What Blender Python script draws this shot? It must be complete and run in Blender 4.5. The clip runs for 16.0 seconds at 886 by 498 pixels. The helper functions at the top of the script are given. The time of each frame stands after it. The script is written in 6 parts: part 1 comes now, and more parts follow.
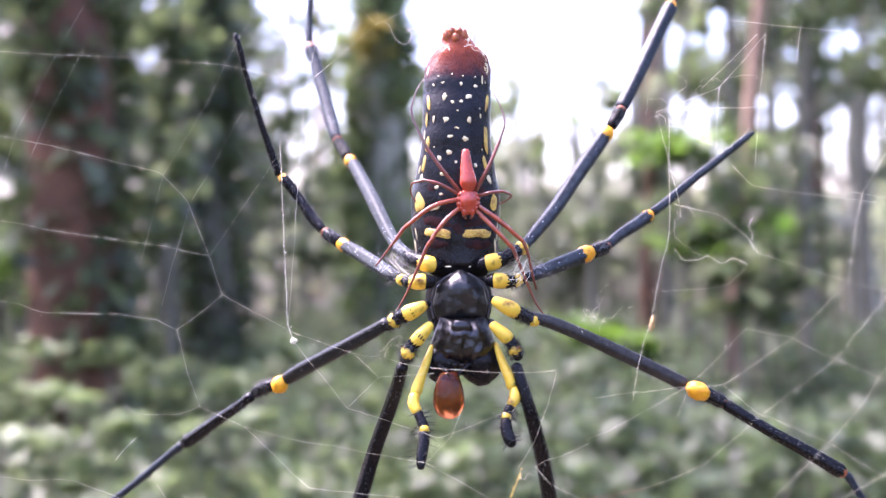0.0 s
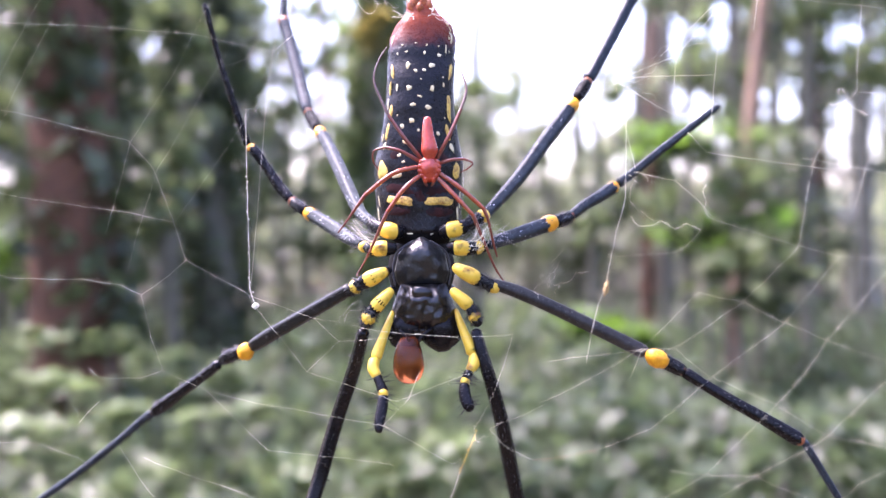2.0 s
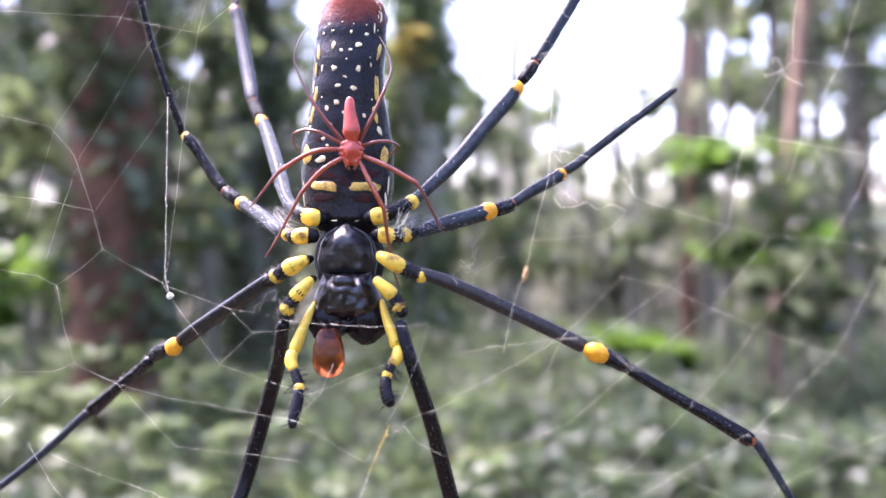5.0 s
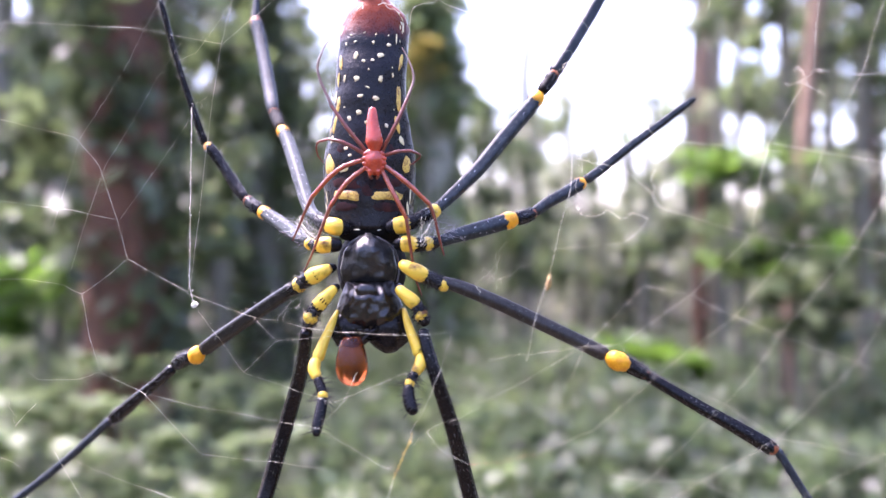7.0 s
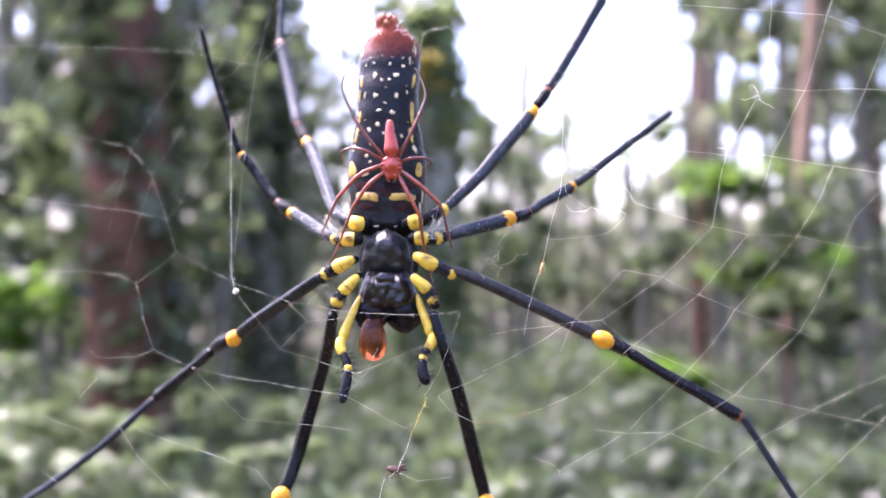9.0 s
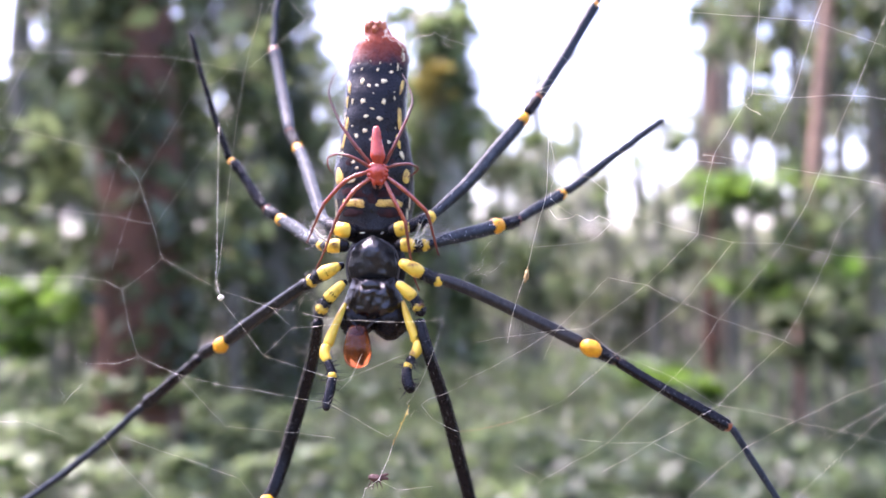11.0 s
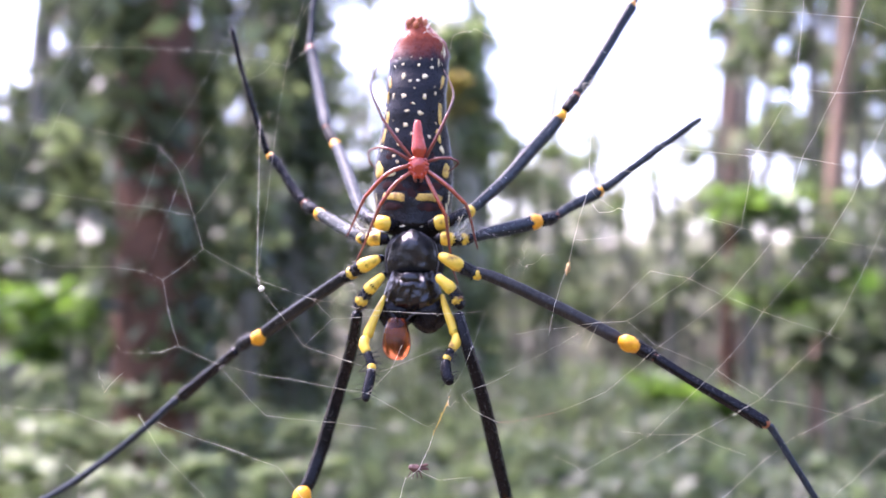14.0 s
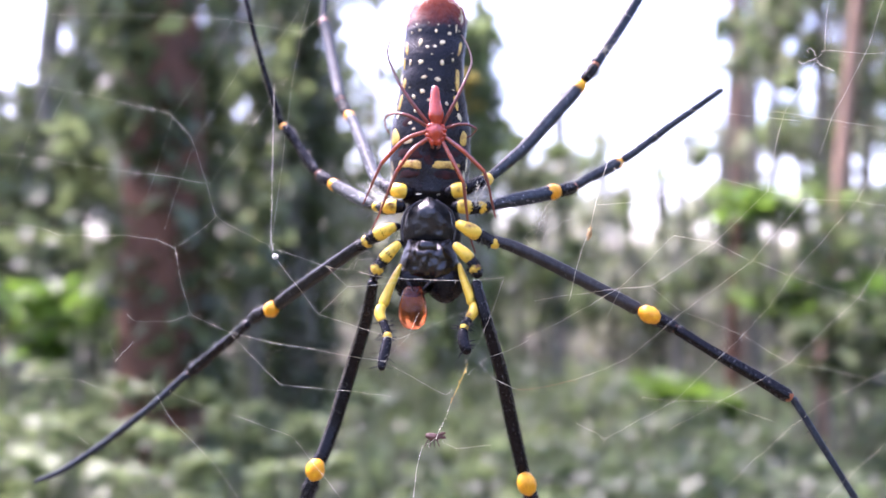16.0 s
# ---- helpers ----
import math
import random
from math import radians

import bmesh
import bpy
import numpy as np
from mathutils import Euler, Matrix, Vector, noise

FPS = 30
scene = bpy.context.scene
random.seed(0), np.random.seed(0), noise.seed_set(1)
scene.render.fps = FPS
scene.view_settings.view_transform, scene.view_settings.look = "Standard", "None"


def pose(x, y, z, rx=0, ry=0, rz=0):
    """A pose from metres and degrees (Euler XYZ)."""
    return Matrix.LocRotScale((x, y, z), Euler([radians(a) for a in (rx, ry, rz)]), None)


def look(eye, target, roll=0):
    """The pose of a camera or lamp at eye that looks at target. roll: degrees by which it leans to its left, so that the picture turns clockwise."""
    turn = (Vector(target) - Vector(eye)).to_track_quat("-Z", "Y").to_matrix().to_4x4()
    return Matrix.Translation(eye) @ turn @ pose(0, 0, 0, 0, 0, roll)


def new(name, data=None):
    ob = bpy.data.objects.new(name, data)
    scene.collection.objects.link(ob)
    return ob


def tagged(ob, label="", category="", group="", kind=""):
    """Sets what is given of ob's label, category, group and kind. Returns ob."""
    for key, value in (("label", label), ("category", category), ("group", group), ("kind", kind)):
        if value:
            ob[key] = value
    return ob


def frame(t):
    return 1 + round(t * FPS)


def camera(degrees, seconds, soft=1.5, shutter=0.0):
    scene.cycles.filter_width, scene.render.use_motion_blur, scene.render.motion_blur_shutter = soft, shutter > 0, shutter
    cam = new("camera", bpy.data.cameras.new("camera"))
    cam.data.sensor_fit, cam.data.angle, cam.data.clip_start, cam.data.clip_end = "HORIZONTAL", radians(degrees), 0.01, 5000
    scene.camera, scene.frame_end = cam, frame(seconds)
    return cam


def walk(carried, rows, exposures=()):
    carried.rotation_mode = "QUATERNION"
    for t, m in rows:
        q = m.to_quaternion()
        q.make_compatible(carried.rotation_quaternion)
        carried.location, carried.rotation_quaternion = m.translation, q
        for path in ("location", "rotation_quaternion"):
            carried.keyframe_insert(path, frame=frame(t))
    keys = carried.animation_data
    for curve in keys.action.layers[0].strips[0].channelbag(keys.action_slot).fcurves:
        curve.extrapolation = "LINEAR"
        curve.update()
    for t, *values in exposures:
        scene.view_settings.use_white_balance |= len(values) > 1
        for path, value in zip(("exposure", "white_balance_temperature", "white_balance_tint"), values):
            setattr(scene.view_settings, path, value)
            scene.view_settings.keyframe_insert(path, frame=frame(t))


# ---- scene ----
cam = camera(46.36, 16.0)
U = 0.00125         # one plan unit (about a millimetre) in metres
H = 1.5             # height of the spider's web hub over the ground
PATH = [
    (0, 3.65, -147.80, -0.07, 89.061, -0.647, -3.442),
    (0.5, 2.70, -148.21, -0.59, 88.801, -0.543, -3.422),
    (1, 1.88, -149.78, -0.82, 88.700, -0.460, -3.448),
    (1.5, 6.17, -150.65, -0.84, 88.558, -0.441, -3.594),
    (2, 7.77, -149.00, -2.64, 88.599, -0.305, -3.335),
    (2.5, 12.89, -145.35, -5.00, 88.660, -0.557, -3.148),
    (3, 16.85, -143.95, -5.40, 88.844, -0.705, -2.662),
    (3.5, 18.17, -144.32, -4.95, 89.143, -1.012, -1.952),
    (4, 19.52, -143.76, -5.37, 89.238, -0.781, -1.474),
    (6.5, 19.00, -144.18, -6.01, 90.136, -0.360, -0.881),
    (7, 18.36, -144.51, -5.95, 90.142, -0.505, -0.532),
    (7.5, 17.92, -154.30, -7.37, 90.554, -0.586, -0.736),
    (8, 18.02, -157.88, -7.76, 90.875, -0.825, -0.831),
    (8.5, 17.41, -158.22, -7.81, 90.927, -0.659, -0.658),
    (9, 17.25, -160.25, -8.40, 90.955, -0.661, -0.542),
    (11.5, 20.93, -158.57, -8.85, 91.596, -0.362, 0.206),
    (12, 21.34, -157.61, -10.02, 91.682, -0.335, 0.323),
    (12.5, 19.63, -158.66, -10.28, 91.807, -0.018, 0.521),
    (13, 18.70, -158.81, -11.38, 91.893, -0.072, 0.701),
    (13.5, 17.68, -159.03, -10.84, 91.995, 0.101, 0.843),
    (14, 17.37, -159.96, -10.70, 92.110, 0.318, 0.940),
    (14.5, 16.95, -160.88, -10.42, 92.215, 0.036, 1.001),
    (15, 17.23, -160.12, -11.56, 92.240, 0.153, 1.098),
    (15.5, 17.37, -158.15, -12.38, 92.206, 0.201, 1.182),
    (16, 16.04, -157.72, -14.20, 92.100, 0.608, 1.242),
]
walk(cam, [(t, pose(x * U, y * U, H + z * U, rx, 0, rz) @ pose(0, 0, 0, 0, 0, roll)) for t, x, y, z, rx, roll, rz in PATH],
     [(0, 2.79, 6080, 40), (7, 2.78, 6080, 40), (7.5, 2.88, 6080, 40), (8, 2.72, 6080, 40), (16, 2.7, 6080, 40)])
cam.data.dof.use_dof = True
cam.data.dof.focus_distance = 0.134
cam.data.dof.aperture_fstop = 20.5

# ---- sky and sun: a bright overcast day over a forest ----
world = bpy.data.worlds.new("sky")
world.use_nodes = True
scene.world = world
wn = world.node_tree.nodes
sky = wn.new("ShaderNodeTexSky")
sky.sky_type, sky.sun_disc = "NISHITA", False
sky.sun_elevation, sky.sun_rotation = radians(60), radians(-53)
sky.air_density, sky.dust_density, sky.ozone_density = 1.0, 3.0, 1.0
world.node_tree.links.new(sky.outputs[0], wn["Background"].inputs["Color"])
wn["Background"].inputs["Strength"].default_value = 0.15
sun = new("sun", bpy.data.lights.new("sun", "SUN"))
sun.data.energy, sun.data.angle, sun.data.color = 2.4, radians(40), (1.0, 0.97, 0.93)
sun.matrix_world = look((-4.2, 3.2, 9.2), (0, 0, 0))


# ---- materials ----
def material(name, base, rough=0.5, var=0.35, scale=40.0, second=None, bump=0.0, bump_scale=0.0, metal=0.0, coat=0.0,
             sheen=0.0, spec=0.5, per="", fine=6.0, low=0.32, high=0.62, streak=1.0):
    """A surface with colour variation at two scales and fine relief. scale: features per metre. per: 'island' or 'object' for a shade of its own."""
    m = bpy.data.materials.new(name)
    m.use_nodes = True
    n, ln = m.node_tree.nodes, m.node_tree.links
    b = n["Principled BSDF"]
    co = n.new("ShaderNodeTexCoord")
    big, small = n.new("ShaderNodeTexNoise"), n.new("ShaderNodeTexNoise")
    big.inputs["Scale"].default_value, big.inputs["Detail"].default_value = scale, 3
    small.inputs["Scale"].default_value, small.inputs["Detail"].default_value = scale * fine, 4
    for k in (big, small):
        ln.new(co.outputs["Object"], k.inputs["Vector"])
    ramp = n.new("ShaderNodeValToRGB")
    other = second or tuple(c * (1 - var) for c in base)
    ramp.color_ramp.elements[0].color, ramp.color_ramp.elements[1].color = (*other, 1), (*base, 1)
    ramp.color_ramp.elements[0].position, ramp.color_ramp.elements[1].position = low, high
    mixf = n.new("ShaderNodeMath")
    mixf.operation = "MULTIPLY_ADD"
    mixf.inputs[1].default_value = 0.45
    ln.new(small.outputs["Fac"], mixf.inputs[0])
    half = n.new("ShaderNodeMath")
    half.operation = "MULTIPLY"
    half.inputs[1].default_value = 0.55
    ln.new(big.outputs["Fac"], half.inputs[0])
    ln.new(half.outputs[0], mixf.inputs[2])
    ln.new(mixf.outputs[0], ramp.inputs["Fac"])
    colour = ramp.outputs["Color"]
    if per:
        hsv = n.new("ShaderNodeHueSaturation")
        src = n.new("ShaderNodeNewGeometry" if per == "island" else "ShaderNodeObjectInfo")
        span = n.new("ShaderNodeMapRange")
        span.inputs["To Min"].default_value, span.inputs["To Max"].default_value = 0.55, 1.5
        ln.new(src.outputs["Random Per Island" if per == "island" else "Random"], span.inputs["Value"])
        ln.new(span.outputs["Result"], hsv.inputs["Value"])
        ln.new(colour, hsv.inputs["Color"])
        colour = hsv.outputs["Color"]
    ln.new(colour, b.inputs["Base Color"])
    rr = n.new("ShaderNodeMapRange")
    rr.inputs["To Min"].default_value, rr.inputs["To Max"].default_value = max(rough - 0.1, 0.03), min(rough + 0.12, 1)
    ln.new(small.outputs["Fac"], rr.inputs["Value"])
    ln.new(rr.outputs["Result"], b.inputs["Roughness"])
    b.inputs["Metallic"].default_value = metal
    b.inputs["Coat Weight"].default_value = coat
    b.inputs["Sheen Weight"].default_value = sheen
    b.inputs["Specular IOR Level"].default_value = spec
    if bump:
        rel, bp = n.new("ShaderNodeTexNoise"), n.new("ShaderNodeBump")
        rel.inputs["Scale"].default_value, rel.inputs["Detail"].default_value = bump_scale or scale * 3, 4
        ln.new(co.outputs["Object"], rel.inputs["Vector"])
        rel.inputs["Distortion"].default_value = streak - 1
        ln.new(rel.outputs["Fac"], bp.inputs["Height"])
        bp.inputs["Strength"].default_value, bp.inputs["Distance"].default_value = bump, 0.3 / (bump_scale or scale * 3)
        ln.new(bp.outputs["Normal"], b.inputs["Normal"])
    return m


def leafy(name, base, second, rough=0.4, through_light=0.42):
    """Foliage: glossy above, lit through from behind, every leaf a shade of its own."""
    m = material(name, base, rough, second=second, scale=9, per="island", bump=0.2, bump_scale=60)
    n, ln = m.node_tree.nodes, m.node_tree.links
    b = n["Principled BSDF"]
    tr, mx = n.new("ShaderNodeBsdfTranslucent"), n.new("ShaderNodeMixShader")
    colour = b.inputs["Base Color"].links[0].from_socket
    warm = n.new("ShaderNodeHueSaturation")
    warm.inputs["Saturation"].default_value, warm.inputs["Value"].default_value = 1.15, 1.5
    ln.new(colour, warm.inputs["Color"])
    ln.new(warm.outputs["Color"], tr.inputs["Color"])
    mx.inputs["Fac"].default_value = through_light
    ln.new(b.outputs[0], mx.inputs[1])
    ln.new(tr.outputs[0], mx.inputs[2])
    ln.new(mx.outputs[0], n["Material Output"].inputs["Surface"])
    return m


BLACK = material("black_cuticle", (0.008, 0.0075, 0.0085), 0.24, second=(0.003, 0.003, 0.0035), scale=900, bump=0.35, bump_scale=3000, spec=0.18, streak=1.6)
# grey hairs; their backlit sheen is partly put into the base colour
GREY = material("grey_haired_cuticle", (0.054, 0.065, 0.065), 0.5, second=(0.02, 0.024, 0.026), scale=900, bump=0.6, bump_scale=3500, spec=0.13)
SLATE = material("slate_cuticle", (0.036, 0.047, 0.055), 0.42, second=(0.01, 0.0135, 0.016), scale=900, bump=0.5, bump_scale=4000, spec=0.16)
STERNUM = material("wrinkled_black_shell", (0.007, 0.008, 0.0085), 0.36, second=(0.003, 0.0033, 0.0035), scale=500, bump=0.7, bump_scale=1500, coat=0.3, spec=0.5, streak=1.6)
MOUTH = material("wrinkled_brown_black_shell", (0.008, 0.0065, 0.0055), 0.22, second=(0.005, 0.004, 0.004), scale=500, bump=0.5, bump_scale=2000, coat=0.3, spec=0.45, streak=2.0)
YELLOW = material("yellow_cuticle", (0.72, 0.48, 0.045), 0.32, second=(0.13, 0.05, 0.009), scale=330, fine=2.2, low=0.375, high=0.47, bump=0.4, bump_scale=2500, spec=0.4)
AMBER = material("orange_joint", (0.8, 0.39, 0.008), 0.36, second=(0.6, 0.22, 0.005), scale=700, bump=0.35, bump_scale=2500, spec=0.4)
TAIL = material("orange_red_spinnerets", (0.42, 0.12, 0.04), 0.4, second=(0.19, 0.038, 0.014), scale=1200, low=0.36, high=0.56, bump=0.5, bump_scale=3500, coat=0.0)
RUST = material("rust_joint", (0.36, 0.11, 0.035), 0.4, second=(0.1, 0.03, 0.012), scale=1400, bump=0.6, bump_scale=3000)
HEAD = material("dull_black_cuticle", (0.006, 0.005, 0.005), 0.65, second=(0.003, 0.003, 0.003), scale=900, bump=0.6, bump_scale=2500, spec=0.12)
DUSKY = material("dusky_haired_cuticle", (0.016, 0.0175, 0.016), 0.32, second=(0.005, 0.0055, 0.005), scale=1100, bump=0.5, bump_scale=3800, spec=0.22, streak=1.5)
DUN = material("dun_haired_cuticle", (0.042, 0.04, 0.037), 0.38, second=(0.012, 0.012, 0.011), scale=900, bump=0.6, bump_scale=3800, spec=0.25, streak=1.6)
GREY_RIM = material("grey_membrane", (0.085, 0.08, 0.084), 0.45, second=(0.05, 0.046, 0.05), scale=1200, bump=0.4, bump_scale=4000)
PALP = material("clear_yellow_cuticle", (0.74, 0.53, 0.05), 0.34, second=(0.6, 0.36, 0.03), scale=700, bump=0.25, bump_scale=3500, spec=0.4)
MAROON = material("maroon_patch", (0.045, 0.011, 0.009), 0.36, second=(0.012, 0.005, 0.005), scale=900, low=0.4, high=0.6, bump=0.4, bump_scale=2200, spec=0.15)
PALE = material("pale_spot", (0.72, 0.66, 0.42), 0.42, second=(0.6, 0.48, 0.2), scale=500, bump=0.2, bump_scale=2500)
GOLD = material("golden_patch", (0.68, 0.48, 0.09), 0.4, second=(0.24, 0.11, 0.02), scale=900, low=0.38, high=0.55, bump=0.25, bump_scale=2500)
RED_LEG = material("brownish_red_cuticle", (0.39, 0.078, 0.024), 0.24, second=(0.2, 0.034, 0.012), scale=1100, bump=0.3, bump_scale=2600, coat=0.5, spec=0.5)
CRIMSON = material("red_cuticle", (0.52, 0.062, 0.02), 0.24, second=(0.3, 0.028, 0.01), scale=1400, bump=0.3, bump_scale=2600, coat=0.5, spec=0.5)
DARK_RED = material("dark_red_leg", (0.2, 0.042, 0.019), 0.36, second=(0.12, 0.022, 0.012), scale=900, bump=0.2, bump_scale=4000, coat=0.7)
FEELER = material("pale_brown_leg", (0.2, 0.13, 0.11), 0.5, second=(0.1, 0.045, 0.04), scale=900)
SILK = material("silk", (0.86, 0.86, 0.7), 0.3, second=(0.74, 0.66, 0.38), scale=900, sheen=0.2)
RED_SILK = material("reddish_silk", (0.6, 0.2, 0.14), 0.45, second=(0.4, 0.12, 0.08), scale=900)
DEBRIS = material("dry_debris", (0.5, 0.36, 0.14), 0.7, second=(0.22, 0.1, 0.05), scale=900, bump=0.4, bump_scale=3000)
INSECT = material("dry_insect", (0.11, 0.045, 0.03), 0.55, second=(0.04, 0.02, 0.015), scale=1200, bump=0.4, bump_scale=4000)
SILVER = material("silver_hair", (0.6, 0.6, 0.63), 0.5, second=(0.4, 0.4, 0.44), scale=900)
DOWN = material("grey_down", (0.06, 0.066, 0.062), 0.45, second=(0.03, 0.033, 0.031), scale=900)
BRISTLE = material("bristle", (0.02, 0.018, 0.018), 0.5, scale=900)

# the tail end of the abdomen is red and turns black forwards
ABDOMEN = material("black_and_red_cuticle", (0.007, 0.006, 0.007), 0.28, second=(0.003, 0.003, 0.0035), scale=600, bump=0.5, bump_scale=1500, spec=0.25, streak=1.5)
an, al = ABDOMEN.node_tree.nodes, ABDOMEN.node_tree.links
a_base = an["Principled BSDF"].inputs["Base Color"].links[0].from_socket
a_pos, a_sep, a_noise = an.new("ShaderNodeTexCoord"), an.new("ShaderNodeSeparateXYZ"), an.new("ShaderNodeTexNoise")
al.new(a_pos.outputs["Object"], a_sep.inputs[0])
al.new(a_pos.outputs["Object"], a_noise.inputs["Vector"])
a_noise.inputs["Scale"].default_value = 600
a_add, a_range, a_mix = an.new("ShaderNodeMath"), an.new("ShaderNodeMapRange"), an.new("ShaderNodeMix")
a_add.operation = "MULTIPLY_ADD"
a_add.inputs[1].default_value = 2.2 * U
al.new(a_noise.outputs["Fac"], a_add.inputs[0])
al.new(a_sep.outputs["Z"], a_add.inputs[2])
TAIL_Z = 22.0       # where the red fades, over the spider's middle
a_range.inputs["From Min"].default_value, a_range.inputs["From Max"].default_value = (TAIL_Z + 0.6) * U, (TAIL_Z + 4.2) * U
al.new(a_add.outputs[0], a_range.inputs["Value"])
a_mix.data_type = "RGBA"
a_red = an.new("ShaderNodeValToRGB")
a_red.color_ramp.elements[0].position, a_red.color_ramp.elements[1].position = 0.25, 1.0
a_red.color_ramp.elements[0].color, a_red.color_ramp.elements[1].color = (0.05, 0.01, 0.007, 1), (0.25, 0.042, 0.011, 1)
al.new(a_range.outputs["Result"], a_red.inputs["Fac"])
al.new(a_red.outputs["Color"], a_mix.inputs["B"])
a_step = an.new("ShaderNodeMapRange")
a_step.inputs["From Max"].default_value = 0.3
al.new(a_range.outputs["Result"], a_step.inputs["Value"])
al.new(a_step.outputs["Result"], a_mix.inputs["Factor"])
al.new(a_base, a_mix.inputs["A"])
al.new(a_mix.outputs["Result"], an["Principled BSDF"].inputs["Base Color"])

# clear amber fluid
DROP = bpy.data.materials.new("amber_fluid")
DROP.use_nodes = True
dn = DROP.node_tree.nodes["Principled BSDF"]
dn.inputs["Base Color"].default_value = (0.46, 0.115, 0.035, 1)
dn.inputs["Transmission Weight"].default_value, dn.inputs["Roughness"].default_value, dn.inputs["IOR"].default_value = 0.96, 0.02, 1.34

BARK_RED = material("reddish_bark", (0.15, 0.066, 0.034), 0.9, second=(0.05, 0.028, 0.017), scale=6, bump=0.8, bump_scale=30)
BARK_GREY = material("grey_green_bark", (0.17, 0.165, 0.125), 0.9, second=(0.08, 0.08, 0.055), scale=5, bump=0.8, bump_scale=25)
# bark lightened: haze and weak front light are put into the colour
BARK_LIGHTENED = material("lightened_bark", (0.46, 0.45, 0.37), 0.9, second=(0.24, 0.24, 0.17), scale=5, bump=0.8, bump_scale=25)
BARK_PINK = material("pale_pinkish_bark", (0.3, 0.195, 0.13), 0.85, second=(0.18, 0.117, 0.08), scale=4, bump=0.6, bump_scale=25)
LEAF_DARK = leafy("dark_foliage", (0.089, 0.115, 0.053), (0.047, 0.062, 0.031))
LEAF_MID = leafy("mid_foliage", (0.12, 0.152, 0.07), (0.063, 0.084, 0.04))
LEAF_BRIGHT = leafy("bright_foliage", (0.147, 0.244, 0.056), (0.084, 0.141, 0.036), through_light=0.5)
LEAF_PALE = leafy("pale_undergrowth", (0.127, 0.163, 0.076), (0.064, 0.09, 0.04), rough=0.36, through_light=0.5)
# darkened undergrowth: shade towards the right is put into this colour
LEAF_SHADED = leafy("shaded_undergrowth", (0.086, 0.117, 0.058), (0.046, 0.066, 0.032), rough=0.36, through_light=0.5)
# far leaves paled: aerial haze is put into this colour
LEAF_HAZED = leafy("hazed_far_foliage", (0.185, 0.205, 0.125), (0.11, 0.128, 0.078), rough=0.45, through_light=0.5)
# lightened leaves: sky glints and missing light are put into the colour
LEAF_LIGHTENED = leafy("lightened_leaves", (0.188, 0.24, 0.108), (0.098, 0.136, 0.058), rough=0.36, through_light=0.42)
LEAF_YELLOW = leafy("yellowing_foliage", (0.315, 0.263, 0.092), (0.158, 0.15, 0.051))
LITTER = material("fallen_leaves", (0.16, 0.1, 0.05), 0.8, second=(0.07, 0.05, 0.03), scale=8, per="island", bump=0.3, bump_scale=60)
SOIL = material("leaf_litter", (0.085, 0.07, 0.045), 0.95, second=(0.03, 0.036, 0.02), scale=3, bump=0.8, bump_scale=20)


# ---- shaping helpers ----
def part(name, mesh, mat, parent, label="", at=None):
    """Links a mesh or bmesh as one object under a thing or a part. Its points are in the thing's space."""
    if isinstance(mesh, bmesh.types.BMesh):
        bm, mesh = mesh, bpy.data.meshes.new(name)
        bm.to_mesh(mesh)
        bm.free()
    if mat:
        mesh.materials.append(mat)
    for p in mesh.polygons:
        p.use_smooth = True
    ob = new(name, mesh)
    ob.parent = parent
    if at is not None:
        ob.location = at
    return tagged(ob, label) if label else ob


def thing(name, where, label, category, group="", kind=""):
    ob = new(name)
    ob.location = where
    ob.empty_display_size = 0.01
    return tagged(ob, label, category, group, kind)


def spline(points, steps):
    """A smooth line through points of any width (Catmull-Rom)."""
    p = np.array(points, float)
    if steps < 2 or len(p) < 3:
        return p
    p = np.vstack([2 * p[0] - p[1], p, 2 * p[-1] - p[-2]])
    out = []
    for i in range(1, len(p) - 2):
        a, b, c, d = p[i - 1], p[i], p[i + 1], p[i + 2]
        for s in np.arange(steps) / steps:
            out.append(0.5 * (2 * b + (c - a) * s + (2 * a - 5 * b + 4 * c - d) * s * s + (3 * b - a - 3 * c + d) * s ** 3))
    return np.array(out + [p[-2]])


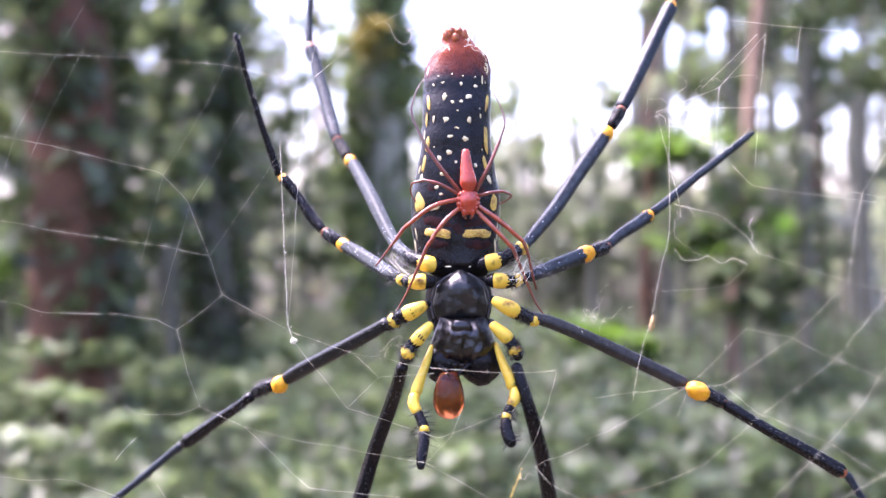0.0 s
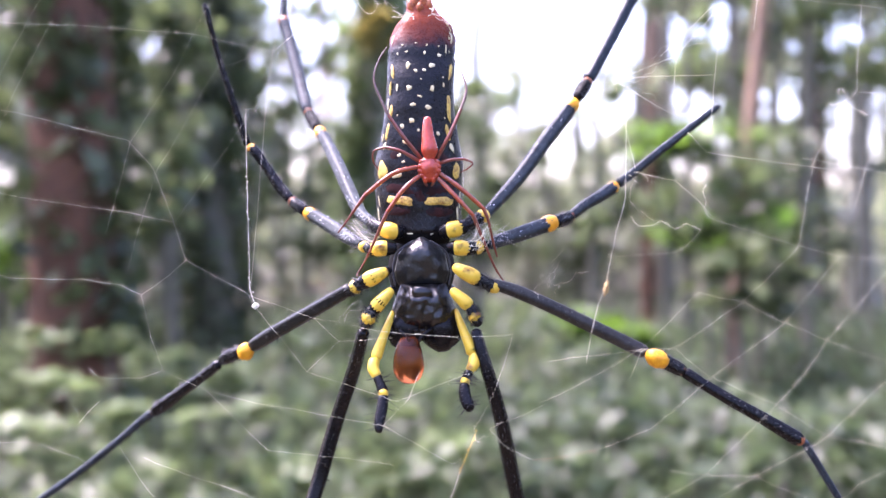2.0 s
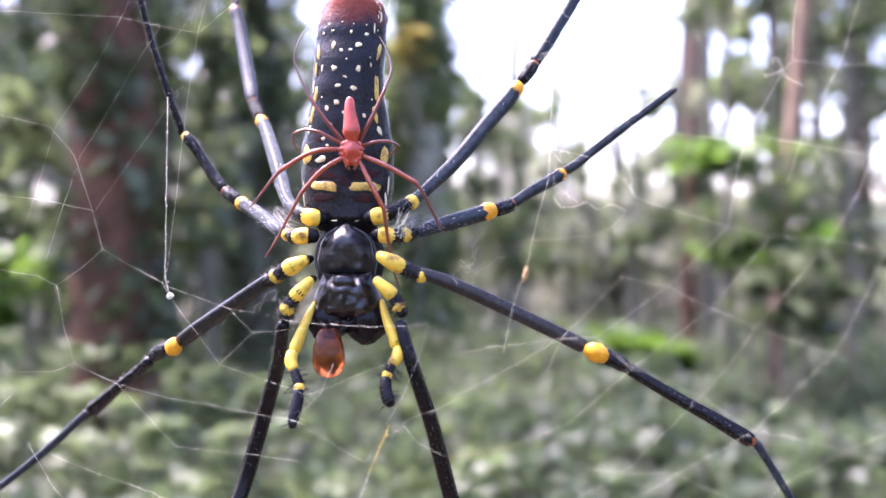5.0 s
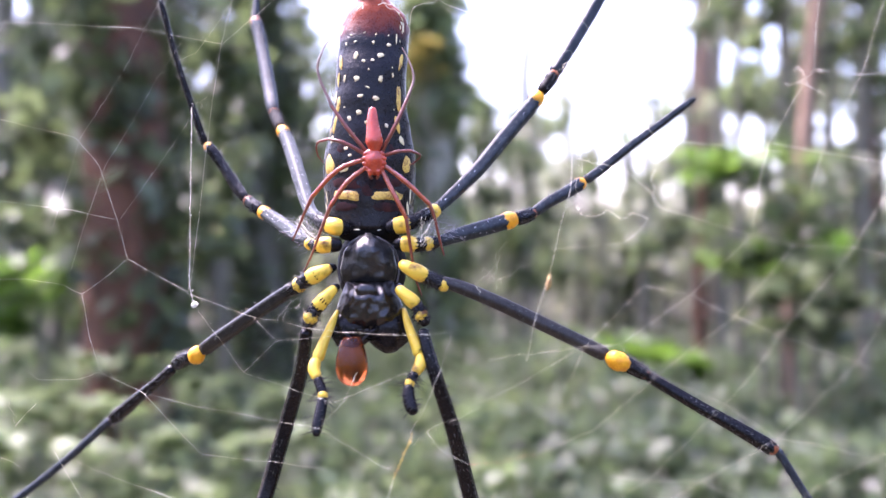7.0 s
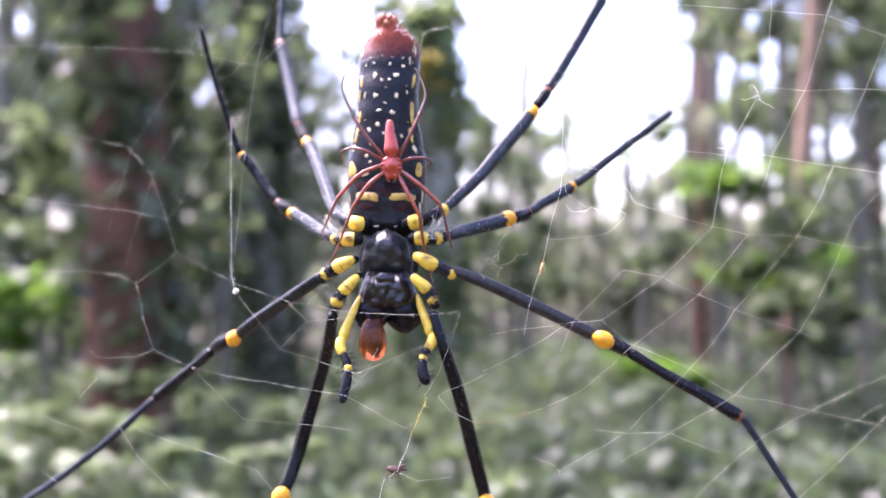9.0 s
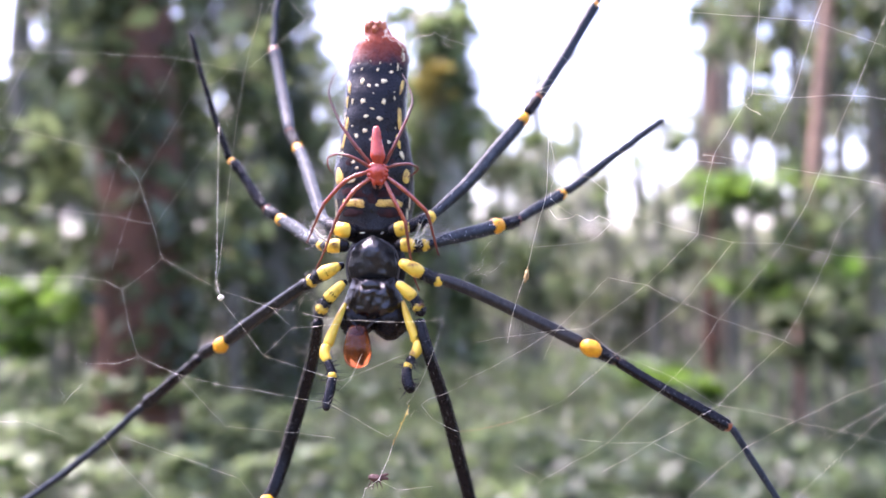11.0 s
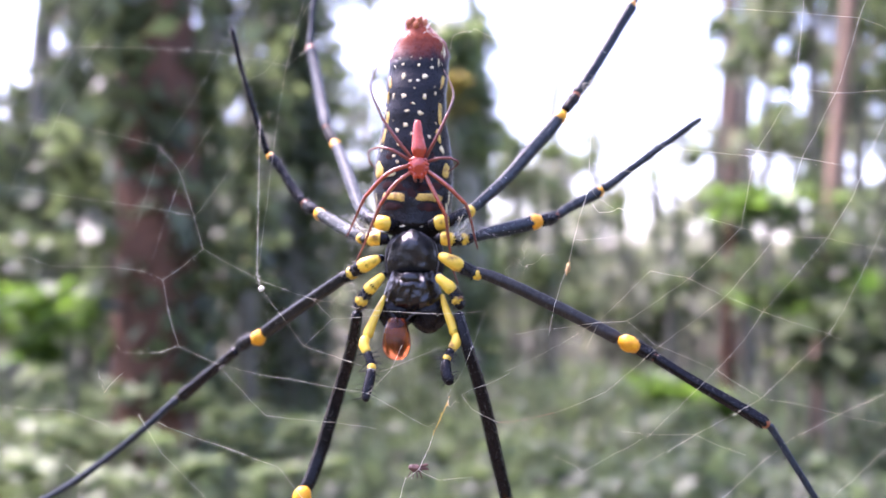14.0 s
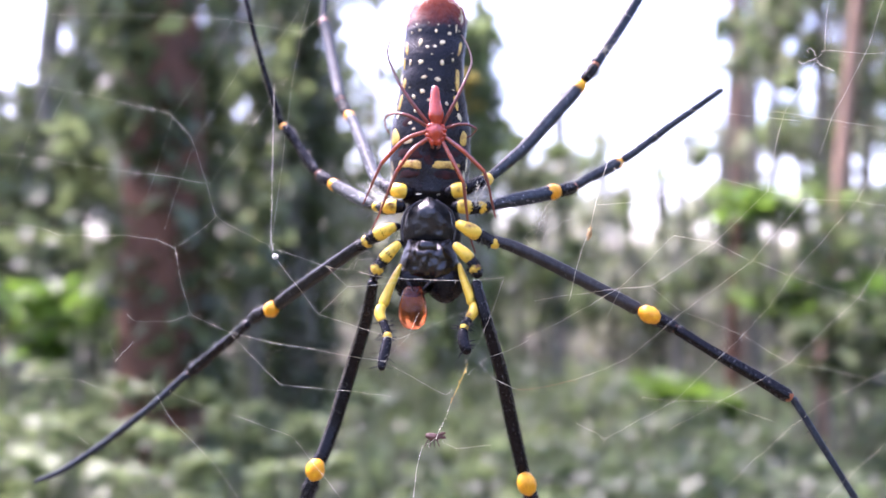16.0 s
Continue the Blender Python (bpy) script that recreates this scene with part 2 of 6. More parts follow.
def tube(points, sides=10, steps=4, bm=None, rough=0.0, round_ends=True, flute=0.0):
    """A round rod along points (x, y, z, radius), with rounded ends; flute: how deep five ridges run along it."""
    q = spline(points, steps)
    if round_ends:
        first, last = q[0].copy(), q[-1].copy()
        d0, d1 = q[0, :3] - q[1, :3], q[-1, :3] - q[-2, :3]
        d0, d1 = d0 / (np.linalg.norm(d0) + 1e-12), d1 / (np.linalg.norm(d1) + 1e-12)
        head, foot = [], []
        for k in (0.95, 0.6):
            h = first.copy(); h[:3] += d0 * first[3] * k * 0.7; h[3] *= math.sqrt(1 - k * k) + 0.02; head.append(h)
            f = last.copy(); f[:3] += d1 * last[3] * k * 0.7; f[3] *= math.sqrt(1 - k * k) + 0.02; foot.insert(0, f)
        q = np.vstack([head, q, foot])
    bm = bm or bmesh.new()
    side = None
    rings = []
    for i in range(len(q)):
        d = Vector(q[min(i + 1, len(q) - 1), :3] - q[max(i - 1, 0), :3])
        d = d.normalized() if d.length > 1e-12 else Vector((0, 0, 1))
        if side is None:
            side = d.orthogonal().normalized()
        side = (side - d * side.dot(d)).normalized()
        up = d.cross(side)
        c = Vector(q[i, :3])
        ring = []
        for k in range(sides):
            a = 2 * math.pi * k / sides
            r = q[i, 3] * (1 + rough * random.uniform(-1, 1) + flute * math.cos(5 * a))
            ring.append(bm.verts.new(c + (side * math.cos(a) + up * math.sin(a)) * r))
        rings.append(ring)
    for a, b in zip(rings, rings[1:]):
        for k in range(sides):
            bm.faces.new((a[k], a[(k + 1) % sides], b[(k + 1) % sides], b[k]))
    bm.faces.new(list(reversed(rings[0])))
    bm.faces.new(rings[-1])
    return bm


def blob(centre, radii, turn=(0, 0, 0), lumps=0.0, freq=3.0, segs=20, rings=14, bm=None, taper=0.0):
    """A lumpy rounded body."""
    bm = bm or bmesh.new()
    made = bmesh.ops.create_uvsphere(bm, u_segments=segs, v_segments=rings, radius=1)["verts"]
    rot = Euler([radians(a) for a in turn]).to_matrix()
    for v in made:
        p = v.co.copy()
        k = 1 + lumps * noise.noise(p * freq + Vector(centre))
        w = 1 - taper * p.z
        v.co = Vector(centre) + rot @ Vector((p.x * radii[0] * k * w, p.y * radii[1] * k * w, p.z * radii[2] * k))
    return bm


def scaled(points, origin):
    """Plan points (x, y, z[, r]) into metres round an origin in plan units."""
    out = []
    for p in points:
        v = [(p[i] - origin[i]) * U for i in range(3)]
        out.append((*v, p[3] * U) if len(p) > 3 else tuple(v))
    return out


def place(x, y, z):
    return Vector((x * U, y * U, H + z * U))


def sleeve(points, i, thick=1.08, span=0.5):
    """A short stretch of a rod's line round its point i, a little thicker, rounded off."""
    p = [np.array(q, float) for q in points]
    a, b = p[max(i - 1, 0)], p[min(i + 1, len(p) - 1)]
    c = p[i]
    d = (b - a)[:3]
    d /= np.linalg.norm(d)
    h = c[3] * span
    rows = []
    for k, w in ((-1, 0.96), (-0.5, 1.04), (0, 1.06), (0.5, 1.04), (1, 0.96)):
        rows.append((*(c[:3] + d * h * k), c[3] * thick * w))
    return rows


# ================= the orb-weaver spider =================
BODY = (12.0, -38.0, -5.5)
spider = thing("orb_weaver_spider", place(*BODY), "large black orb-weaver spider with yellow joints hanging head-down in its web", "spider")


def mm(points):
    return scaled(points, BODY)


# --- abdomen: a long tapering sack, given by height, middle, half width and half depth
RINGS = [
    (-3.64, 11.93, -37.45, 3.59, 3.05),
    (-2.43, 11.88, -36.62, 4.46, 3.79),
    (-0.93, 11.85, -36.36, 4.65, 3.95),
    (0.58, 11.81, -36.20, 4.72, 4.01),
    (2.39, 11.78, -36.02, 4.78, 4.07),
    (4.20, 11.81, -35.92, 4.73, 4.02),
    (6.63, 11.86, -36.16, 4.17, 3.55),
    (9.67, 11.91, -36.29, 3.68, 3.13),
    (12.75, 12.04, -35.86, 3.64, 3.09),
    (15.93, 12.21, -34.81, 3.67, 3.12),
    (17.87, 12.40, -34.29, 3.54, 3.03),
    (18.65, 12.47, -34.26, 3.36, 2.85),
    (19.23, 12.48, -34.34, 3.08, 2.60),
    (19.66, 12.44, -34.50, 2.66, 2.30),
    (20.00, 12.36, -34.70, 2.22, 1.95),
    (20.30, 12.26, -34.85, 1.85, 1.65),
    (20.75, 12.15, -34.90, 1.62, 1.50),
    (21.25, 12.05, -34.90, 1.48, 1.40),
    (21.70, 12.00, -34.90, 1.22, 1.15),
    (22.05, 12.00, -34.90, 0.80, 0.75),
]


def abdomen_at(z):
    """Middle x, middle y, half width, half depth at a height, in plan units."""
    zs = [r[0] for r in RINGS]
    return [float(np.interp(z, zs, [r[k] for r in RINGS])) for k in (1, 2, 3, 4)]


def abdomen_point(u, z, lift=0.0):
    """A point of the belly surface: u from -1 to 1 across the front."""
    x, y, w, d = abdomen_at(z)
    a = u * math.pi / 2
    return (x + (w + lift) * math.sin(a), y - (d + lift) * math.cos(a), z)


bm = bmesh.new()
zs = np.linspace(RINGS[0][0], RINGS[-1][0], 64)
rows = []
for z in zs:
    x, y, w, d = abdomen_at(z)
    row = []
    for k in range(36):
        a = 2 * math.pi * k / 36
        n = 1 + 0.03 * noise.noise(Vector((math.sin(a) * 1.6, z * 0.35, math.cos(a) * 1.6))) + 0.05 * noise.noise(Vector((math.sin(a) * 4, z * 1.1, math.cos(a) * 4))) * (z > 15) + 0.012 * math.sin(z * 1.9 + 2 * math.cos(a))
        row.append(bm.verts.new(mm([(x + w * n * math.sin(a), y - d * n * math.cos(a), z)])[0]))
    rows.append(row)
for a, b in zip(rows, rows[1:]):
    for k in range(36):
        bm.faces.new((a[k], a[(k + 1) % 36], b[(k + 1) % 36], b[k]))
bm.faces.new(list(reversed(rows[0])))
bm.faces.new(rows[-1])
bmesh.ops.recalc_face_normals(bm, faces=bm.faces)
abdomen = part("abdomen", bm, ABDOMEN, spider, "long glossy black abdomen with a rust-red tail end")


def patch(name, u, z, wide, high, mat, lean=0.0, wobble=0.25, lift=0.05, n=14, seed=0, square=0.0):
    """A raised spot of irregular outline on the belly. wide and high in plan units."""
    rnd = random.Random(seed)
    if mat is PALE:
        wide, high = wide * 0.8, high * 0.84
    x, y, w, d = abdomen_at(z)
    bm = bmesh.new()
    ph = rnd.uniform(0, 9)
    loops = []
    for s, up in ((1.0, 0.0), (0.82, lift), (0.4, lift * 1.5)):
        loop = []
        for k in range(n):
            a = 2 * math.pi * k / n
            r = s * (1 + wobble * noise.noise(Vector((math.cos(a) * 1.3 + ph, math.sin(a) * 1.3, seed * 3.1))) * 2)
            r *= 1 + square * ((math.cos(a) ** 4 + math.sin(a) ** 4) ** -0.25 - 1)
            dx, dz = math.cos(a) * wide * r, math.sin(a) * high * r
            dx, dz = dx * math.cos(lean) - dz * math.sin(lean), dx * math.sin(lean) + dz * math.cos(lean)
            loop.append(bm.verts.new(mm([abdomen_point(u + dx / (w * math.pi / 2), z + dz, 0.03 + up)])[0]))
        loops.append(loop)
    for a, b in zip(loops, loops[1:]):
        for k in range(n):
            bm.faces.new((a[k], a[(k + 1) % n], b[(k + 1) % n], b[k]))
    bm.faces.new(loops[-1])
    bmesh.ops.recalc_face_normals(bm, faces=bm.faces)
    return part(name, bm, mat, abdomen)


# --- pale spots: across the belly, height, half width, half height, lean
patch("pale_spot", -0.52, 15.66, 0.13, 0.20, PALE, 0.0, seed=0)
patch("pale_spot", -0.31, 15.84, 0.23, 0.13, PALE, 0.3, seed=1)
patch("pale_spot", 0.03, 15.65, 0.17, 0.27, PALE, 0.0, seed=2)
patch("pale_spot", 0.32, 15.45, 0.33, 0.20, PALE, 0.0, seed=3)
patch("pale_spot", -0.27, 14.27, 0.30, 0.53, PALE, -0.3, seed=4)
patch("pale_spot", 0.18, 14.26, 0.40, 0.30, PALE, 0.2, seed=5)
patch("pale_spot", -0.12, 13.64, 0.27, 0.20, PALE, 0.0, seed=6)
patch("pale_spot", 0.04, 13.70, 0.23, 0.20, PALE, 0.0, seed=7)
patch("pale_spot", -0.50, 11.92, 0.17, 0.53, PALE, 0.0, seed=8)
patch("pale_spot", -0.24, 11.79, 0.33, 0.37, PALE, 0.0, seed=9)
patch("pale_spot", 0.20, 11.71, 0.30, 0.47, PALE, 0.0, seed=10)
patch("pale_spot", -0.01, 10.82, 0.20, 0.11, PALE, -0.5, seed=11)
patch("pale_spot", -0.15, 9.98, 0.37, 0.23, PALE, 0.2, seed=12)
patch("pale_spot", 0.13, 9.73, 0.40, 0.30, PALE, -0.2, seed=13)
patch("pale_spot", -0.16, 8.25, 0.37, 0.30, PALE, -0.4, seed=14)
patch("pale_spot", -0.33, 7.72, 0.27, 0.40, PALE, 0.5, seed=15)
patch("pale_spot", -0.04, 7.23, 0.20, 0.17, PALE, 0.0, seed=16)
patch("pale_spot", 0.29, 6.91, 0.27, 0.27, PALE, 0.0, seed=17)
patch("pale_spot", -0.25, 6.04, 0.40, 0.27, PALE, 0.0, seed=18)
patch("pale_spot", -0.32, 4.62, 0.33, 0.20, PALE, 0.0, seed=19)
patch("pale_spot", -0.25, 3.90, 0.23, 0.17, PALE, 0.0, seed=20)
patch("pale_spot", 0.54, 5.47, 0.40, 0.60, PALE, 0.5, seed=21)
patch("pale_spot", -0.34, 2.54, 0.73, 0.40, PALE, 0.2, seed=22)
patch("pale_spot", -0.76, 17.24, 0.17, 0.80, PALE, -0.1, seed=23)
patch("pale_spot", 0.64, 17.42, 0.17, 0.80, PALE, 0.1, seed=24)
patch("pale_spot", 0.47, 16.08, 0.13, 0.73, PALE, 0.0, seed=25)
patch("pale_spot", -0.77, 10.12, 0.20, 0.80, PALE, 0.0, seed=26)
patch("pale_spot", -0.78, 6.54, 0.20, 0.67, PALE, -0.3, seed=27)
patch("pale_spot", -0.66, 5.64, 0.30, 0.47, PALE, 0.0, seed=28)
patch("pale_spot", -0.76, 0.02, 0.15, 1.20, PALE, 0.1, seed=29)
patch("pale_spot", 0.70, -0.07, 0.15, 1.20, PALE, -0.1, seed=30)
patch("pale_spot", -0.86, -1.75, 0.20, 1.33, PALE, -0.2, seed=31)
patch("pale_spot", 0.65, -1.85, 0.20, 1.33, PALE, 0.2, seed=32)
patch("pale_spot", 0.44, 12.20, 0.13, 0.33, PALE, 0.0, seed=33)
patch("golden_patch", -0.64, 3.15, 0.82, 1.06, GOLD, 0.2, 0.18, 0.08, 18, 50)
patch("golden_patch", 0.61, 3.08, 0.71, 0.94, GOLD, -0.2, 0.18, 0.08, 18, 51)
patch("golden_patch", -0.32, -0.18, 1.5, 0.46, GOLD, -0.1, 0.22, 0.08, 26, 52, 1.0)
patch("golden_patch", 0.28, -0.23, 1.5, 0.46, GOLD, 0.0, 0.22, 0.08, 26, 53, 1.0)
patch("golden_patch", 0.59, 9.78, 0.35, 1.53, GOLD, 0.0, 0.18, 0.08, 18, 54)
patch("golden_patch", 0.50, 7.08, 0.29, 0.94, GOLD, 0.2, 0.18, 0.08, 18, 55)
patch("golden_patch", -0.64, 9.22, 0.35, 0.82, GOLD, 0.0, 0.18, 0.08, 18, 56)
patch("golden_patch", -0.65, 7.13, 0.29, 0.94, GOLD, 0.0, 0.18, 0.08, 18, 57)
patch("golden_patch", -0.65, 13.78, 0.29, 0.88, GOLD, 0.2, 0.18, 0.08, 18, 58)
patch("golden_patch", 0.63, 13.76, 0.32, 0.94, GOLD, -0.2, 0.18, 0.08, 18, 59)
patch("golden_patch", -0.70, 11.92, 0.15, 0.82, GOLD, 0.0, 0.18, 0.08, 18, 60)
patch("maroon_patch", -0.35, 1.01, 1.65, 0.53, MAROON, -0.1, 0.35, 0.02, 16, 90)
patch("maroon_patch", 0.31, 0.96, 1.65, 0.53, MAROON, 0.1, 0.35, 0.02, 16, 91)
patch("maroon_patch", -0.35, -1.30, 1.53, 0.47, MAROON, 0.0, 0.35, 0.02, 16, 92)
patch("maroon_patch", 0.28, -1.35, 1.53, 0.47, MAROON, 0.0, 0.35, 0.02, 16, 93)
patch("maroon_patch", -0.01, 0.09, 0.59, 0.71, MAROON, 0.0, 0.35, 0.02, 16, 94)
patch("maroon_patch", -0.40, 4.74, 0.53, 0.65, MAROON, 0.0, 0.35, 0.02, 16, 95)
patch("maroon_patch", 0.35, 4.40, 0.53, 0.59, MAROON, 0.0, 0.35, 0.02, 16, 96)
# a fine silk line along each flank
for side, k in ((1, 0.9), (-1, 0.95)):
    line = [(*abdomen_point(side * k, z, 0.05 + 0.05 * noise.noise(Vector((z * 0.8, side, k)))), 0.018) for z in np.linspace(-1.0, 17.0, 16)]
    part("silk_line", tube(mm(line), 5, 3), SILVER, abdomen)
for k in range(7):
    patch("pale_spot", 0.55 + 0.03 * (k % 3), 16.0 + 0.5 * k, 0.09, 0.28, PALE, 0.25, seed=70 + k)
# small dull dots in the black
for k, (u, z) in enumerate(((-0.42, 16.6), (-0.15, 16.75), (0.06, 16.5), (0.3, 16.45), (-0.02, 12.7), (-0.05, 10.9), (0.42, 13.0), (0.46, 8.6), (-0.45, 8.9))):
    patch("pale_spot", u, z, 0.12, 0.1, PALE, 0.4 * k, seed=80 + k)
# --- spinnerets at the tail end
tail = (12.0, -35.0, 21.2)
for dx, dy, dz, rx, rz, lean in ((-0.9, -0.75, -0.1, 0.5, 0.8, -12), (0.85, -0.75, -0.1, 0.5, 0.8, 12), (-0.42, -0.95, 0.3, 0.44, 0.62, -5), (0.38, -0.95, 0.3, 0.44, 0.62, 5), (-0.05, -1.3, -0.35, 0.4, 0.5, 0)):
    part("spinneret", blob(mm([(tail[0] + dx, tail[1] + dy, tail[2] + dz)])[0], (rx * U, rx * U, rz * U), (0, lean, 0), 0.3, 2.4, 16, 12), TAIL, spider, "lumpy orange-red spinneret")

# --- silk wisps stuck to the tail end
for i in range(9):
    rnd = random.Random(i + 5)
    s = -1 if i % 2 else 1
    p = [(tail[0] + s * rnd.uniform(0.3, 2.4), tail[1] - 1.9, tail[2] - rnd.uniform(0.4, 1.9), 0.035)]
    for k in range(4):
        q = p[-1]
        p.append((q[0] + s * rnd.uniform(-0.1, 0.55), q[1] + rnd.uniform(0.0, 0.25), q[2] - rnd.uniform(-0.35, 0.5), 0.03))
    part("silk_wisp", tube(mm(p), 5, 3), SILK, spider)

# --- the underside of the front body
bm = blob(mm([(11.97, -36.8, -7.63)])[0], (3.59 * U, 3.4 * U, 4.63 * U), lumps=0.05, freq=2)
head = part("cephalothorax", bm, HEAD, spider, "dull black front body")


def tuck(bm):
    """Turns the rim of a plate back into the body."""
    mid = sum((v.co for v in bm.verts), Vector()) / len(bm.verts)
    made = bmesh.ops.extrude_edge_only(bm, edges=[e for e in bm.edges if e.is_boundary])["geom"]
    for v in made:
        if isinstance(v, bmesh.types.BMVert):
            v.co = mid + (v.co - mid) * 0.88 + Vector((0, 1.6 * U, 0))
    bmesh.ops.recalc_face_normals(bm, faces=bm.faces)


# breastplate: a pointed cushion-like shield with grooves running out to the hips
bm = bmesh.new()
mid = (11.85, -40.9, -6.77)
half_w, half_h = 2.89, 2.78
rows = []
for i in range(41):
    v = -1 + 2 * i / 40
    row = []
    w = half_w * float(np.interp(v, (-1, -0.7, -0.3, 0.0, 0.35, 0.6, 0.8, 1), (0.7, 0.92, 1.0, 0.93, 0.86, 0.66, 0.36, 0.06)))
    for k in range(41):
        u = -1 + 2 * k / 40
        edge = max(abs(u), abs(v))
        dome = 1.45 * (1 - abs(u) ** 2.6) * (1 - abs(v) ** 3.2) - 0.35
        ridge = 0.2 * math.exp(-(u / 0.3) ** 2) * math.exp(-((v - 0.55) / 0.3) ** 2) + 0.28 * math.exp(-((u - 0.3) / 0.22) ** 2 - ((v - 0.1) / 0.3) ** 2) + 0.2 * math.exp(-((u + 0.38) / 0.2) ** 2 - ((v - 0.25) / 0.3) ** 2)
        lobes = 0.2 * math.exp(-((abs(u) - 0.45) / 0.3) ** 2 - ((v + 0.62) / 0.16) ** 2) - 0.07 * math.exp(-((v + 0.42 - 0.12 * abs(u)) / 0.16) ** 2) * (1 - abs(u) ** 2)
        a = math.atan2(v * half_h, u * w + 1e-6)
        grooves = 0.09 * math.cos(a * 8 + 0.6) * max(0, math.hypot(u, v) - 0.45)
        dents = ridge + lobes + 0.24 * noise.noise(Vector((u * 2.1, v * 2.2, 4.0))) + 0.07 * abs(noise.noise(Vector((u * 6, v * 5, 1.0))))
        row.append(bm.verts.new(mm([(mid[0] + u * w, mid[1] - dome - (dents + grooves) * (1 - edge ** 4), mid[2] + v * half_h)])[0]))
    rows.append(row)
for a, b in zip(rows, rows[1:]):
    for k in range(40):
        bm.faces.new((a[k], a[k + 1], b[k + 1], b[k]))
bmesh.ops.recalc_face_normals(bm, faces=bm.faces)
tuck(bm)
part("sternum", bm, STERNUM, head, "wet-looking wrinkled black breastplate")
for side in (-1, 1):
    rim = [(mid[0] + side * half_w * k, mid[1] + 0.25, mid[2] + v * half_h, 0.1) for v, k in ((0.85, 0.3), (0.6, 0.7), (0.35, 0.92), (0.0, 1.02), (-0.4, 1.05), (-0.8, 0.98))]
    part("pale_seam", tube(mm(rim), 8, 4, rough=0.15), GREY_RIM, head, "grey membrane beside the breastplate")

# wrinkled waist between the breastplate and the abdomen
part("waist", blob(mm([(11.8, -38.9, -3.6)])[0], (3.5 * U, 1.5 * U, 1.5 * U), (0, 0, 0), 0.2, 3.4, 28, 18), HEAD, head, "dull black waist")

# mouth parts: a broad wrinkled block under the shield, with a small lip
bm = bmesh.new()
low = (12, -42, -11.41)
rows = []
for i in range(33):
    v = -1 + 2 * i / 32
    row = []
    for k in range(41):
        u = -1 + 2 * k / 40
        w = 3.3 * float(np.interp(v, (-1, -0.6, 0.0, 0.5, 1), (0.95, 1.05, 1.0, 0.86, 0.7)))
        edge = max(abs(u), abs(v))
        dome = 2.0 * (1 - abs(u) ** 2.5) * (1 - abs(v) ** 3) - 0.6
        fold = 0.3 * noise.noise(Vector((u * 2.8, v * 1.5, 7.0))) + 0.2 * noise.noise(Vector((u * 5, v * 4, 5.0))) + 0.1 * abs(noise.noise(Vector((u * 9, v * 7, 3.0)))) + 0.3 * abs(noise.noise(Vector((u * 2.4, v * 1.3, 2.0)))) - 0.1 * math.exp(-((v - 0.62) / 0.26) ** 2 - (u / 0.7) ** 4) - 0.3 * math.exp(-((u - 0.03 * math.sin(v * 7)) / 0.06) ** 2) * (v < 0.35)
        row.append(bm.verts.new(mm([(low[0] + u * w, low[1] - dome - fold * (1 - edge ** 3), low[2] + v * 2.61)])[0]))
    rows.append(row)
for a, b in zip(rows, rows[1:]):
    for k in range(40):
        bm.faces.new((a[k], a[k + 1], b[k + 1], b[k]))
bmesh.ops.recalc_face_normals(bm, faces=bm.faces)
tuck(bm)
part("maxillae", bm, MOUTH, head, "wrinkled wet black mouth parts")
part("labium", blob(mm([(11.75, -42.95, -9.95)])[0], (1.05 * U, 0.36 * U, 0.85 * U), lumps=0.25, freq=2.6, taper=-0.3), MOUTH, head, "dark plate-like lip")
# toothed lower edge of the mouth parts, catching the light
for k in range(9):
    x = 8.9 + 0.72 * k
    part("tooth_ridge", blob(mm([(x, -42.75 + 0.09 * (k - 4) ** 2 * 0.6, -13.35 - 0.3 * math.cos((k - 4) * 0.5))])[0], (0.42 * U, 0.3 * U, 0.2 * U), (0, 8 * (k - 4), 0), 0.5, 2.5, 12, 8), MOUTH, head)
part("chelicera", blob(mm([(10.05, -41.2, -13.62)])[0], (2.08 * U, 1.7 * U, 2.2 * U), (0, 5, 0), 0.16, 2.5), BLACK, head, "bulbous shiny black jaw")
part("chelicera", blob(mm([(13.8, -41.2, -13.7)])[0], (2.14 * U, 1.7 * U, 2.32 * U), (0, -5, 0), 0.16, 2.7), BLACK, head, "bulbous shiny black jaw")
part("fang", tube(mm([(12.86, -42.6, -13.4, 0.2), (12.13, -43.2, -13.8, 0.18), (11.41, -43.5, -14.5, 0.14), (11.07, -43.4, -15.4, 0.08)]), 8, 4), BLACK, head, "dark curved fang")
part("fang", tube(mm([(9.28, -42.6, -13.5, 0.26), (9.9, -43.2, -14.0, 0.22), (10.4, -43.4, -14.8, 0.12)]), 8, 4), BLACK, head)
# pale pubescent seams round the breastplate
for pts in (
            [(9.68, -39.4, -3.44, 0.07), (10.46, -40.2, -3.66, 0.07), (10.92, -40.4, -3.66, 0.06)],
            [(14.09, -39.4, -3.5, 0.07), (13.31, -40.1, -3.59, 0.07), (12.81, -40.4, -3.75, 0.06)]):
    part("pale_seam", tube(mm(pts), 5, 4), SILK, head)

